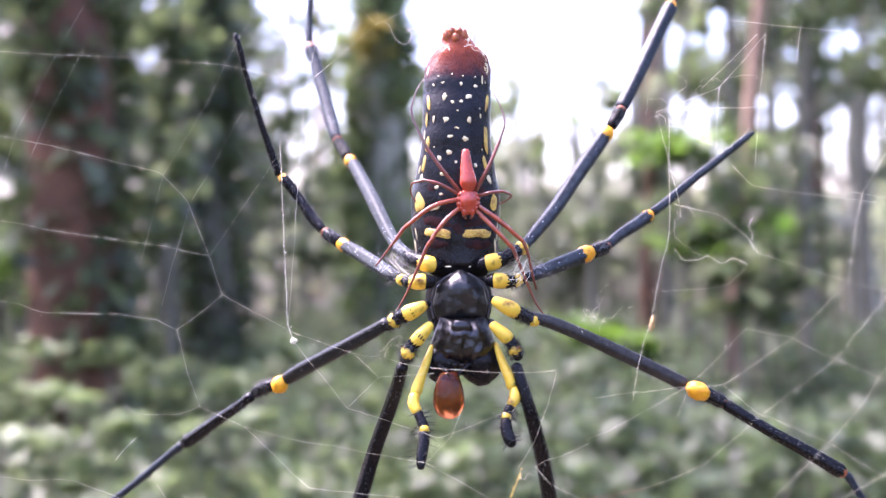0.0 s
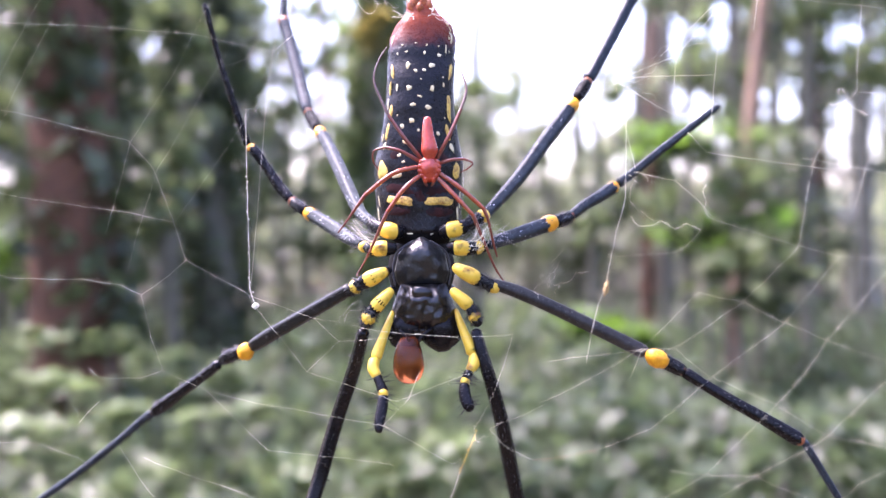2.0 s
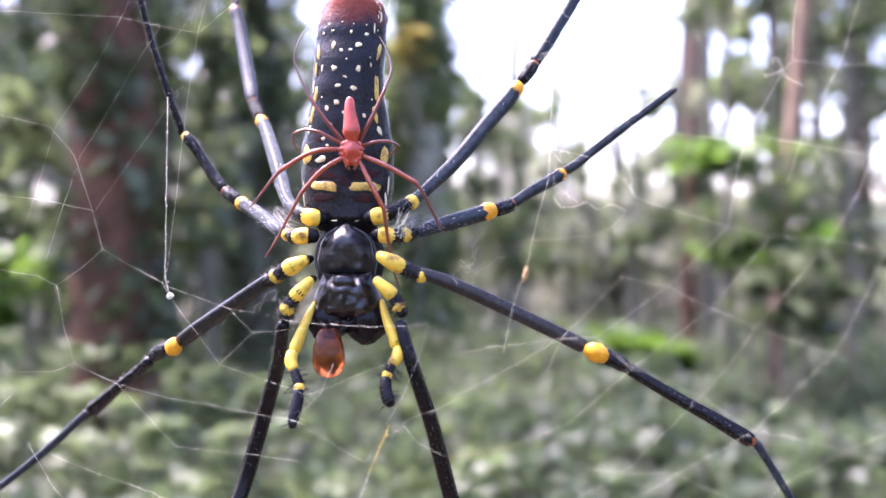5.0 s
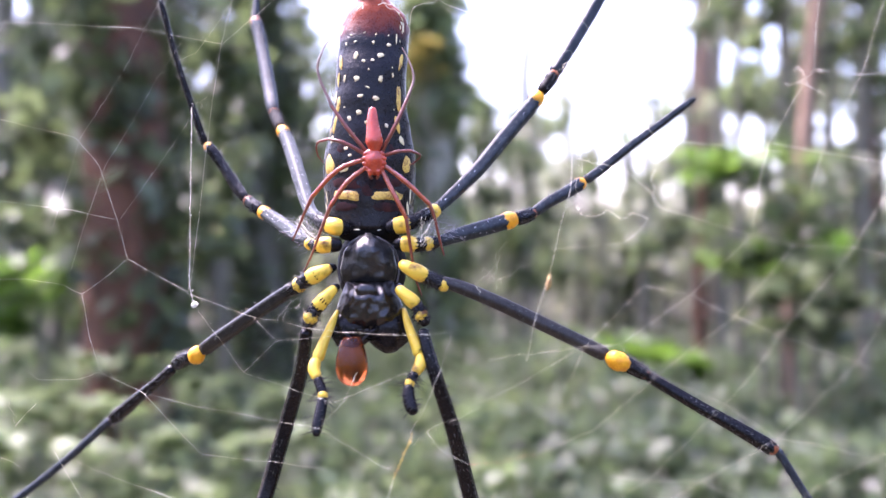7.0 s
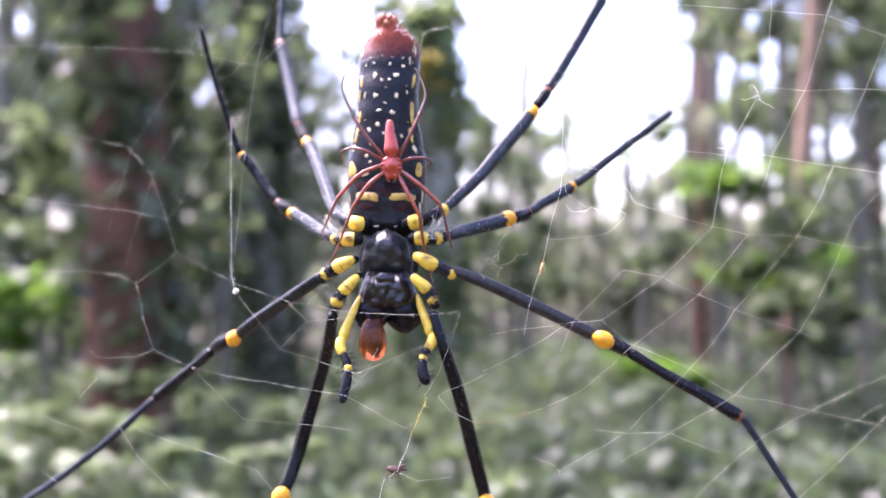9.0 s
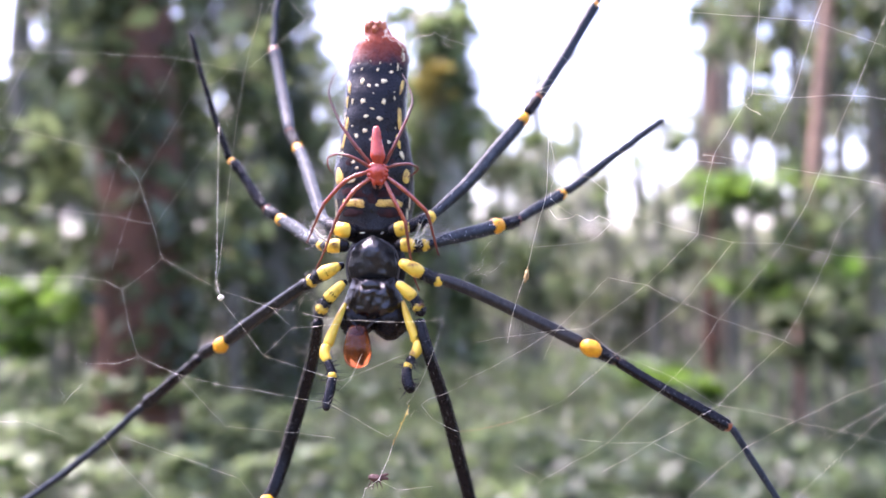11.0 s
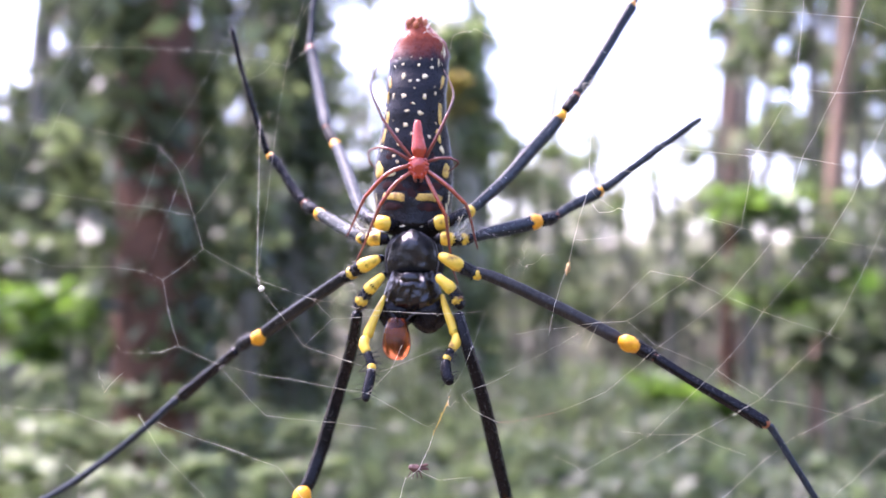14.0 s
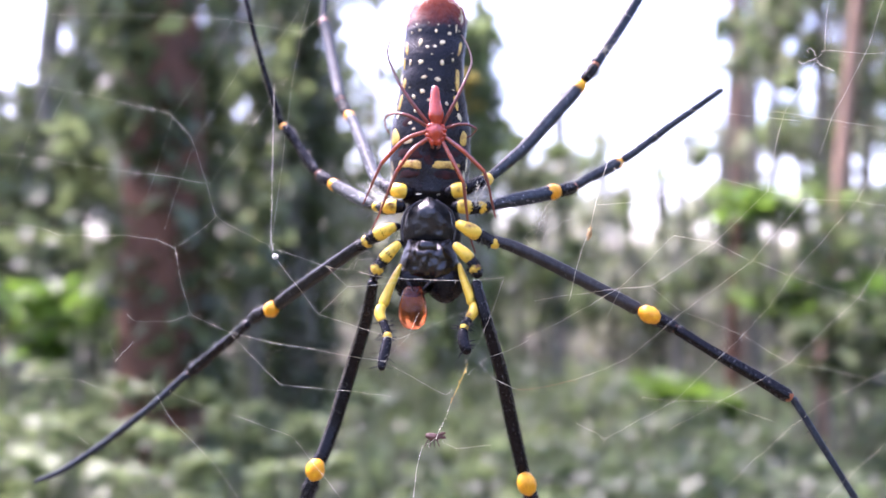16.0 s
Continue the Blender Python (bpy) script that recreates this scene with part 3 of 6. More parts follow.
# drop of fluid hanging from the mouth
bm = bmesh.new()
c = (10.32, -43.8, -17.2)
prof = spline([(-1.75, 0.0), (-1.7, 0.42), (-1.45, 0.95), (-0.98, 1.36), (-0.4, 1.56), (0.2, 1.6), (0.8, 1.55), (1.4, 1.44), (1.9, 1.3), (2.5, 1.08), (3.0, 0.8)], 4)
rows = []
for h, r in prof:
    rows.append([bm.verts.new(mm([(c[0] + r * math.cos(2 * math.pi * k / 28), c[1] + r * 0.95 * math.sin(2 * math.pi * k / 28), c[2] + h)])[0]) for k in range(28)])
for a, b in zip(rows, rows[1:]):
    for k in range(28):
        bm.faces.new((a[k], a[(k + 1) % 28], b[(k + 1) % 28], b[k]))
bm.faces.new(rows[-1])
bmesh.ops.remove_doubles(bm, verts=bm.verts, dist=0.02 * U)
bmesh.ops.recalc_face_normals(bm, faces=bm.faces)
part("fluid_drop", bm, DROP, spider, "clear amber drop of digestive fluid at the mouth")


def bristles(points, count, length, parent, seed=1, lean=0.5, mat=None, name="bristles"):
    """Short stiff hairs that stand out from a rod's line."""
    rnd = random.Random(seed)
    q = spline(points, 6)
    bm = bmesh.new()
    for _ in range(count):
        i = rnd.randrange(len(q) - 1)
        d = Vector(q[i + 1, :3] - q[i, :3]).normalized()
        side = Vector([rnd.gauss(0, 1) for _ in range(3)])
        side = (side - d * side.dot(d)).normalized()
        a = Vector(q[i, :3]) + side * q[i, 3] * 0.95
        tip = a + (side + d * rnd.uniform(0, lean)).normalized() * length * U * rnd.uniform(0.5, 1.2)
        w = d * 0.04 * U
        v = d.cross(side) * 0.04 * U
        base = [bm.verts.new(a + w), bm.verts.new(a - w + v), bm.verts.new(a - w - v)]
        t = bm.verts.new(tip)
        for k in range(3):
            bm.faces.new((base[k], base[(k + 1) % 3], t))
    return part(name, bm, mat or BRISTLE, parent)


# feelers beside the mouth: yellow above, black and bristly at the end
for femur, knee, shank, ring, foot, seed in (
        ([(8.77, -41.5, -11.87, 0.29), (8.3, -42.51, -12.96, 0.46), (7.68, -43.16, -14.42, 0.57), (7.19, -43.52, -15.74, 0.71), (7.07, -43.66, -16.17, 0.68)],
         [(6.82, -44.09, -16.56, 0.57), (6.74, -44.52, -17.22, 0.59), (7.06, -44.96, -17.89, 0.51)],
         [(7.17, -45.03, -18.11, 0.48), (7.53, -45.6, -18.91, 0.5), (7.74, -45.89, -19.43, 0.53)],
         [(7.68, -45.89, -19.37, 0.49), (7.73, -46.04, -19.51, 0.54), (7.72, -46.11, -19.66, 0.49)],
         [(7.72, -46.18, -19.93, 0.53), (7.57, -46.76, -21.04, 0.58), (7.31, -47.4, -22.28, 0.52), (7.29, -47.76, -22.86, 0.38)], 3),
        ([(15.38, -41.5, -11.7, 0.29), (15.67, -42.44, -12.7, 0.46), (16.22, -43.08, -14.2, 0.58), (16.69, -43.37, -15.26, 0.72), (16.79, -43.44, -15.83, 0.69)],
         [(17.1, -43.73, -16.25, 0.57), (16.98, -44.16, -16.87, 0.63), (16.58, -44.52, -17.49, 0.51)],
         [(16.38, -44.74, -17.79, 0.48), (16.11, -45.03, -18.3, 0.51)],
         [(16.04, -45.1, -18.46, 0.5), (15.97, -45.24, -18.6, 0.54), (15.95, -45.39, -18.75, 0.5)],
         [(15.87, -45.53, -19, 0.56), (15.91, -46.11, -19.96, 0.62), (16.18, -46.54, -20.73, 0.61), (16.33, -46.68, -21.04, 0.5)], 4)):
    palp = part("pedipalp", tube(mm([(*q[:3], q[3] * 0.84) for q in femur]), 12, 4), PALP, spider, "yellow feeler with a black bristly end")
    part("patella", tube(mm(knee), 12, 4), YELLOW, palp)
    part("tibia", tube(mm(shank), 12, 4), BLACK, palp)
    part("joint_ring", tube(mm([(*q[:3], q[3] * 0.94) for q in ring]), 12, 3), YELLOW, palp)
    part("tarsus", tube(mm(foot), 12, 4), BLACK, palp)
    bristles(mm(shank + foot), 70, 1.4, palp, seed)

# --- legs
def leg(coxa, parts, rings, label, hairs=60, length=0.8, seed=0, slim=0.82):
    """A jointed leg: hip, then pieces of (name, material, points) in order, and rings of (name, material, piece, point, thickness, span)."""
    parts = [(name, mat, [(*q[:3], q[3] * slim) for q in pts]) for name, mat, pts in parts]
    coxa = [(*q[:3], q[3] * 0.89) for q in coxa]
    made = part("leg", tube(mm(parts[0][2]), 30, 5, flute=0.06), parts[0][1], spider, label)
    whole = [tuple(q) for q in spline(coxa, 10)]
    part("coxa", tube(mm(whole[5:]), 16, 1), YELLOW, made, "yellow hip joint, black at both ends")
    part("black_cap", tube(mm([(*q[:3], q[3] * 1.03) for q in whole[:7]]), 16, 1), BLACK, made)
    a, b = np.array(coxa[-1], float), np.array(coxa[-2], float)
    d = (a - b)[:3] / np.linalg.norm((a - b)[:3])
    cap = [(*(a[:3] + d * a[3] * (k - 0.1)), a[3] * w) for k, w in ((-1.18, 0.98), (-0.7, 1.03), (0.0, 1.03), (0.5, 0.96), (0.95, 0.8))]
    part("black_cap", tube(mm(cap), 12, 3), BLACK, made)
    for name, mat, pts in parts[1:]:
        part(name, tube(mm(pts), 30, 5, flute=0.06), mat, made)
    for name, mat, i, k, thick, span in rings:
        part(name, tube(mm(sleeve(parts[i][2], k, thick * 0.96, span * 0.9)), 14, 3), mat, made)
    if hairs:
        for i, (name, mat, pts) in enumerate(parts):
            bristles(mm(pts), hairs, length, made, seed + i)
    for i, (name, mat, pts) in enumerate(parts):
        bristles(mm(pts), 150, 0.5, made, seed + 40 + i, 6.0, DOWN, "lying_hairs")
        if name == "femur" and mat in (GREY, SLATE):
            bristles(mm(pts), 170 if mat is GREY else 60, 0.28, made, seed + 7 + i, 4.0, SILVER, "silver_hairs")
    return made


# hind pair, drawn up beside the abdomen
leg([(9.58, -40.2, -3.48, 0.77), (8.67, -40.6, -3.39, 1), (7.82, -40, -3.16, 0.94)],
    [("femur", GREY, [(6.53, -38, -2.48, 0.72), (5.27, -34.7, -1.31, 0.89), (4.08, -30.2, 1.03, 1.03), (2.47, -24.7, 4.45, 1.07), (0.85, -19.2, 7.67, 0.98), (0.05, -17.5, 8.91, 0.92)]),
     ("trochanter", BLACK, [(7.65, -39.8, -3.11, 0.83), (7.08, -39.2, -2.88, 0.83), (6.51, -38.5, -2.53, 0.78)]),
     ("patella", HEAD, [(-.48, -16.2, 9.65, 0.86), (-1.18, -14.2, 10.89, 0.94), (-1.72, -12.9, 11.88, 0.88)]),
     ("tibia", SLATE, [(-1.96, -12.3, 12.37, 0.96), (-2.88, -9, 15.61, 1.13), (-4.24, -5.1, 20.46, 1.08), (-5.21, -2.5, 23.97, 1.06), (-5.89, -1.2, 25.93, 1.11)]),
     ("metatarsus", SLATE, [(-6.09, -.5, 26.85, 0.64), (-6.15, 1, 30.01, 0.56), (-6.01, 2, 33.45, 0.57), (-5.75, 4, 38.8, 0.49), (-5.2, 6, 45.94, 0.42)])],
    [("joint_ring", AMBER, 0, 5, 1.16, 0.7), ("joint_ring", RUST, 2, 2, 1.08, 0.25), ("joint_ring", RUST, 3, 4, 1.0, 0.5), ("joint_ring", AMBER, 1, 0, 1.02, 0.3)],
    "hind leg, grey-haired thigh and slate shin with orange rings", 50, 0.6, 10, 0.75)
leg([(14.08, -40.7, -3.46, 0.82), (14.99, -41, -3.29, 1), (15.86, -40.7, -3.07, 0.94)],
    [("femur", SLATE, [(18.64, -39.5, -1.65, 0.65), (19.99, -38.2, -.42, 0.78), (23.05, -34.7, 2.65, 0.93), (26.27, -31.2, 6.57, 1.03), (29, -28.6, 9.78, 1.05), (30.09, -27.9, 11.15, 0.93)]),
     ("trochanter", BLACK, [(16.09, -40.7, -2.96, 0.82), (17.27, -40.3, -2.45, 0.89), (18.37, -39.7, -1.88, 0.77)]),
     ("patella", HEAD, [(30.93, -27.5, 12.25, 0.8), (31.73, -26.7, 13.33, 0.87), (32.26, -26.2, 14.12, 0.81)]),
     ("tibia", SLATE, [(32.56, -25.8, 14.7, 0.94), (34.37, -23.8, 17.53, 1.03), (36.9, -20.9, 21.57, 1.09), (39.11, -18.9, 25.32, 1.1), (40.83, -17.5, 28.18, 1.19)]),
     ("metatarsus", SLATE, [(41.42, -17, 29.01, 0.58), (42.76, -15, 31.94, 0.48), (44.44, -13, 36.88, 0.45), (46, -11, 41.95, 0.38)])],
    [("joint_ring", AMBER, 0, 5, 1.14, 0.7), ("joint_ring", RUST, 2, 2, 1.06, 0.25), ("joint_ring", AMBER, 3, 4, 0.95, 0.35), ("joint_ring", YELLOW, 1, 2, 1.25, 0.5)],
    "hind leg, dark slate with orange rings at the joints", 50, 0.6, 20, 0.8)
# short third pair
leg([(8.8, -41.2, -5.19, 0.76), (7.75, -41.3, -5.17, 0.93), (6.9, -40.5, -5.25, 0.88)],
    [("femur", GREY, [(5.41, -38.5, -4.79, 0.6), (4.59, -37.3, -4.41, 0.78), (2.77, -33.1, -3.36, 0.94), (0.7, -29.5, -2.14, 0.9), (-.64, -27.7, -1.44, 0.85)]),
     ("trochanter", BLACK, [(6.79, -40.2, -5.2, 0.71), (5.87, -39.2, -5.06, 0.65)]),
     ("patella", BLACK, [(-1.31, -27.1, -1.05, 0.79), (-2.18, -26.5, -.45, 0.82), (-2.79, -25.9, 0.02, 0.73)]),
     ("tibia", BLACK, [(-3.2, -25.7, 0.42, 0.66), (-4.43, -24.7, 1.84, 0.77), (-6.07, -23.7, 4.23, 0.67), (-7.15, -23.3, 5.74, 0.74), (-7.85, -22.9, 6.51, 0.74)]),
     ("metatarsus", BLACK, [(-8.5, -22.3, 7.15, 0.54), (-9.44, -22.6, 10.05, 0.51), (-10.68, -23, 14.07, 0.44), (-11.91, -23.4, 18.38, 0.4), (-12.72, -23.9, 21.98, 0.4), (-13.14, -24, 23.49, 0.33)])],
    [("joint_ring", AMBER, 0, 4, 1.14, 0.7), ("joint_ring", RUST, 2, 2, 1.08, 0.3), ("joint_ring", AMBER, 3, 4, 1.0, 0.45), ("joint_ring", YELLOW, 1, 1, 1.2, 0.5)],
    "short third leg, black with orange rings", 50, 0.6, 30)
leg([(14.81, -41.4, -5.14, 0.7), (15.61, -41.6, -5.15, 0.93), (16.54, -41.2, -5.24, 0.88)],
    [("femur", SLATE, [(19.26, -40, -4.86, 0.59), (20.38, -39.3, -4.42, 0.72), (22.59, -37, -3.81, 0.85), (24.88, -34.7, -3.16, 0.87), (26.39, -33.8, -2.7, 0.91)]),
     ("trochanter", BLACK, [(16.73, -41.1, -5.3, 0.7), (17.74, -40.6, -5.16, 0.65), (18.63, -40.2, -5.02, 0.59)]),
     ("patella", BLACK, [(27.42, -33.1, -2.47, 0.76), (28.3, -32.6, -2.24, 0.76), (29.06, -32.1, -1.94, 0.7)]),
     ("tibia", SLATE, [(29.54, -31.7, -1.63, 0.58), (31.15, -30.4, -.56, 0.65), (33.23, -29.2, 0.53, 0.72), (34.9, -28.2, 1.51, 0.79)]),
     ("metatarsus", SLATE, [(35.87, -27.6, 2.11, 0.56), (37.85, -27.1, 3.51, 0.54), (41.17, -26.3, 6.06, 0.52), (44.86, -25.6, 8.71, 0.47), (47.68, -25.1, 10.78, 0.42), (48.77, -25, 11.46, 0.24)])],
    [("joint_ring", AMBER, 0, 4, 1.12, 0.65), ("joint_ring", RUST, 2, 2, 0.98, 0.25), ("joint_ring", AMBER, 3, 3, 1.0, 0.4), ("joint_ring", YELLOW, 1, 1, 1.2, 0.5)],
    "short third leg, dark slate with orange rings", 50, 0.6, 40, 0.94)
# second pair, spread sideways
leg([(8.41, -41.5, -7.44, 0.44), (7.67, -42.4, -7.71, 0.69), (6.69, -42.3, -8.16, 0.95), (6.12, -42, -8.47, 0.9)],
    [("femur", DUSKY, [(4.09, -40.5, -9.52, 0.74), (2.26, -39, -10.68, 0.8), (-.05, -36.8, -12.09, 0.82), (-2.92, -33.8, -13.83, 0.86), (-5.51, -31, -15.45, 0.9), (-7.08, -29.5, -16.49, 0.84)]),
     ("trochanter", BLACK, [(5.77, -41.8, -8.59, 0.78), (4.96, -41.2, -9.15, 0.76), (4.15, -40.7, -9.71, 0.7)]),
     ("patella", BLACK, [(-9.07, -27.8, -17.5, 0.79), (-10.03, -27, -17.9, 0.86), (-11.05, -26, -18.54, 0.8)]),
     ("tibia", BLACK, [(-11.89, -25.2, -19.24, 0.66), (-14.01, -23.4, -20.91, 0.66), (-16.9, -20.8, -22.99, 0.75), (-19.39, -18.6, -24.87, 0.88), (-20.87, -17.4, -25.92, 0.89)]),
     ("metatarsus", SLATE, [(-21.66, -16.8, -26.45, 0.58), (-22.92, -16.2, -27.44, 0.54), (-26.36, -14.6, -30.37, 0.53), (-30.89, -12.8, -33.95, 0.52), (-36.42, -11.2, -37.93, 0.52), (-41.25, -10, -40.99, 0.48), (-45.54, -9, -42.84, 0.28)])],
    [("joint_ring", YELLOW, 1, 1, 1.17, 0.4), ("joint_ring", RUST, 3, 4, 0.85, 0.4)],
    "long black second leg with one orange joint", 80, 0.6, 50, 0.88)
part("orange_joint", blob(mm([(-8.01, -29.4, -17.2)])[0], (0.96 * U, 0.9 * U, 1.03 * U), (0, 32, 0), 0.14), AMBER, spider, "swollen orange knee joint")
leg([(15.14, -41.5, -7.07, 0.44), (15.59, -42.6, -7.36, 0.69), (16.73, -42.8, -7.94, 0.92), (17.35, -42.4, -8.32, 0.87)],
    [("femur", DUN, [(19.4, -42.2, -8.96, 0.64), (21.5, -42, -9.66, 0.76), (24.7, -41.6, -11.06, 0.78), (28.57, -41, -12.93, 0.82), (32.47, -40.4, -14.87, 0.82), (35.41, -40, -16.37, 0.85)]),
     ("trochanter", BLACK, [(17.7, -42.4, -8.39, 0.72), (18.41, -42.3, -8.81, 0.73), (19.3, -42.2, -9.24, 0.67)]),
     ("patella", BLACK, [(37.48, -39.9, -17.34, 0.87), (38.64, -39.9, -17.92, 0.84), (39.72, -40, -18.49, 0.77)]),
     ("tibia", BLACK, [(40.21, -40.1, -18.81, 0.71), (42.08, -40.4, -20, 0.67), (44.87, -40.8, -21.69, 0.7), (48.29, -41.1, -23.63, 0.77), (50.9, -41.3, -25.19, 0.86), (51.88, -41.4, -25.81, 0.86)]),
     ("metatarsus", SLATE, [(52.64, -41.4, -26.25, 0.48), (53.45, -41.4, -27.52, 0.44), (55.04, -41.3, -30.06, 0.44), (57.37, -41.2, -33.74, 0.41), (59.8, -41, -37.56, 0.41), (62.49, -40.8, -41.83, 0.38), (65.04, -40.6, -45.97, 0.32)])],
    [("joint_ring", YELLOW, 1, 2, 1.17, 0.4), ("joint_ring", RUST, 3, 5, 0.9, 0.5), ("joint_ring", RUST, 2, 2, 0.95, 0.2)],
    "long black second leg with one orange joint", 80, 0.6, 60, 0.88)
part("orange_joint", blob(mm([(36.71, -41.2, -17.07)])[0], (1.29 * U, 1.0 * U, 0.96 * U), (0, 24, 0), 0.16), AMBER, spider, "swollen orange knee joint")
# front pair, stretched downwards
leg([(8.81, -42.4, -9.34, 0.4), (8.32, -43, -9.74, 0.6), (7.44, -43.2, -10.68, 0.8), (6.98, -43, -11.21, 0.8)],
    [("femur", BLACK, [(5.71, -42, -13.86, 0.7), (5.15, -40, -16.18, 0.78), (4.39, -37.5, -18.94, 0.86), (2.74, -35, -23.82, 0.91), (1.69, -34.6, -27.23, 0.95), (0.69, -34.6, -30.59, 0.94), (-.37, -35.5, -33.77, 0.9), (-.99, -35.8, -34.89, 0.86)]),
     ("trochanter", BLACK, [(6.69, -43, -11.55, 0.75), (6.28, -43, -12.24, 0.75), (5.99, -42.5, -13.04, 0.69)]),
     ("patella", BLACK, [(-1.6, -36, -36.97, 0.89), (-2.04, -36, -38.16, 0.93), (-2.36, -36, -39.21, 0.86)]),
     ("tibia", BLACK, [(-2.55, -36, -39.87, 0.76), (-3.42, -36, -43.55, 0.73), (-4.28, -36, -47.49, 0.76), (-4.71, -36, -49.45, 0.79)]),
     ("metatarsus", BLACK, [(-4.9, -36, -50.11, 0.46), (-5.76, -36, -54.03, 0.43), (-6.75, -36, -57.95, 0.39), (-7.5, -36, -60.88, 0.26)])],
    [("joint_ring", YELLOW, 1, 1, 1.17, 0.4), ("joint_ring", RUST, 2, 2, 1.0, 0.2)],
    "long front leg, solid black with orange knee", 140, 0.6, 70, 0.87)
part("orange_joint", blob(mm([(-1.14, -37, -35.6)])[0], (1.12 * U, 1.1 * U, 1.32 * U), (0, 14, 0), 0.07), AMBER, spider, "swollen orange knee joint")
leg([(14.78, -42.4, -9.33, 0.41), (15.17, -43, -9.8, 0.6), (16.13, -43.2, -10.66, 0.81), (16.55, -43, -11.09, 0.75)],
    [("femur", BLACK, [(17.26, -43.4, -13.81, 0.66), (17.84, -44, -15.98, 0.72), (18.59, -44, -18.47, 0.78), (19.96, -42, -23.04, 0.86), (20.81, -40, -26.47, 0.9), (21.61, -38.2, -29.97, 0.92), (22.48, -36.8, -33.49, 0.89), (23.04, -36, -35.82, 0.86)]),
     ("trochanter", BLACK, [(16.76, -43.2, -11.37, 0.69), (17.13, -43.4, -12.16, 0.69), (17.47, -43.4, -12.85, 0.63)]),
     ("patella", BLACK, [(23.88, -35.5, -38.27, 0.89), (24.31, -35.2, -39.5, 0.89), (24.73, -35, -40.59, 0.86)]),
     ("tibia", BLACK, [(24.93, -35, -41.24, 0.73), (25.75, -35, -44.65, 0.73), (26.77, -35, -48.56, 0.76), (27.31, -35, -50.51, 0.79)]),
     ("metatarsus", BLACK, [(27.57, -35, -51.29, 0.46), (28.39, -35, -55.06, 0.43), (29.2, -35, -58.95, 0.4), (29.88, -35, -61.86, 0.26)])],
    [("joint_ring", YELLOW, 1, 1, 1.17, 0.4), ("joint_ring", RUST, 2, 2, 1.0, 0.2)],
    "long front leg, solid black with orange knee", 140, 0.6, 80, 0.87)
part("orange_joint", blob(mm([(23.39, -37, -36.87)])[0], (1.12 * U, 1.1 * U, 1.39 * U), (0, -16, 0), 0.07), AMBER, spider, "swollen orange knee joint")

# white silk fluff caught round the hips: fine fans of thread between the legs
for seed, (cx, cy, cz), wide, count, slope in ((1, (5.3, -38.4, -3.5), 1.5, 60, 0.3), (2, (18.6, -40.4, -3.7), 1.9, 75, 0.1), (3, (6.0, -39, -4.6), 0.9, 24, 0.2), (4, (16.8, -41.0, -4.2), 0.9, 24, 0.2)):
    rnd = random.Random(seed)
    bm = bmesh.new()
    for _ in range(count):
        p = np.array([cx + rnd.gauss(0, wide * 0.45), cy + rnd.gauss(0, 0.5), cz + rnd.gauss(0, 0.4)])
        d = np.array([rnd.choice((-1, 1)) * rnd.uniform(0.6, 1), rnd.gauss(0, 0.3), rnd.gauss(slope, 0.5)])
        line = []
        for _ in range(8):
            line.append((*p, 0.006))
            d = d + np.array([rnd.gauss(0, 0.16) for _ in range(3)])
            p = p + d / np.linalg.norm(d) * 0.3
        tube(mm(line), 3, 2, bm, round_ends=False)
    part("silk_tuft", bm, SILVER, spider, "wispy white silk caught between the legs")

# slack silk trailing from the tail end
part("silk_trail", tube(mm([(16.05, -34.0, 18.34, 0.022), (16.19, -34.3, 19.37, 0.022), (16.54, -34.6, 20.05, 0.022), (17.63, -34.0, 20.6, 0.022), (18.66, -34.3, 20.59, 0.022), (19.14, -34.6, 20.86, 0.022), (20.03, -34.0, 20.44, 0.022), (21.74, -34.3, 19.74, 0.022), (24.6, -34.6, 18.76, 0.022)]), 5, 4), SILK, spider, "slack white silk trailing from the tail")
part("silk_trail", tube(mm([(4.36, -33.0, 23.15, 0.022), (4.91, -33.3, 22.73, 0.022), (5.32, -33.6, 21.62, 0.022), (6.01, -33.0, 20.92, 0.022), (6.84, -33.3, 20.77, 0.022), (7.39, -33.6, 21.74, 0.022), (6.98, -33.0, 22.3, 0.022), (7.95, -33.3, 22.43, 0.022), (8.36, -33.6, 21.59, 0.022)]), 5, 4), SILK, spider, "curled white silk beside the tail")

# ================= the small red spider =================
RED = (12.59, -42.36, 2.85)
male = thing("small_red_spider", place(*RED), "small slender red spider sitting over the larger spider's belly", "spider")


def rr(points):
    return scaled(points, RED)


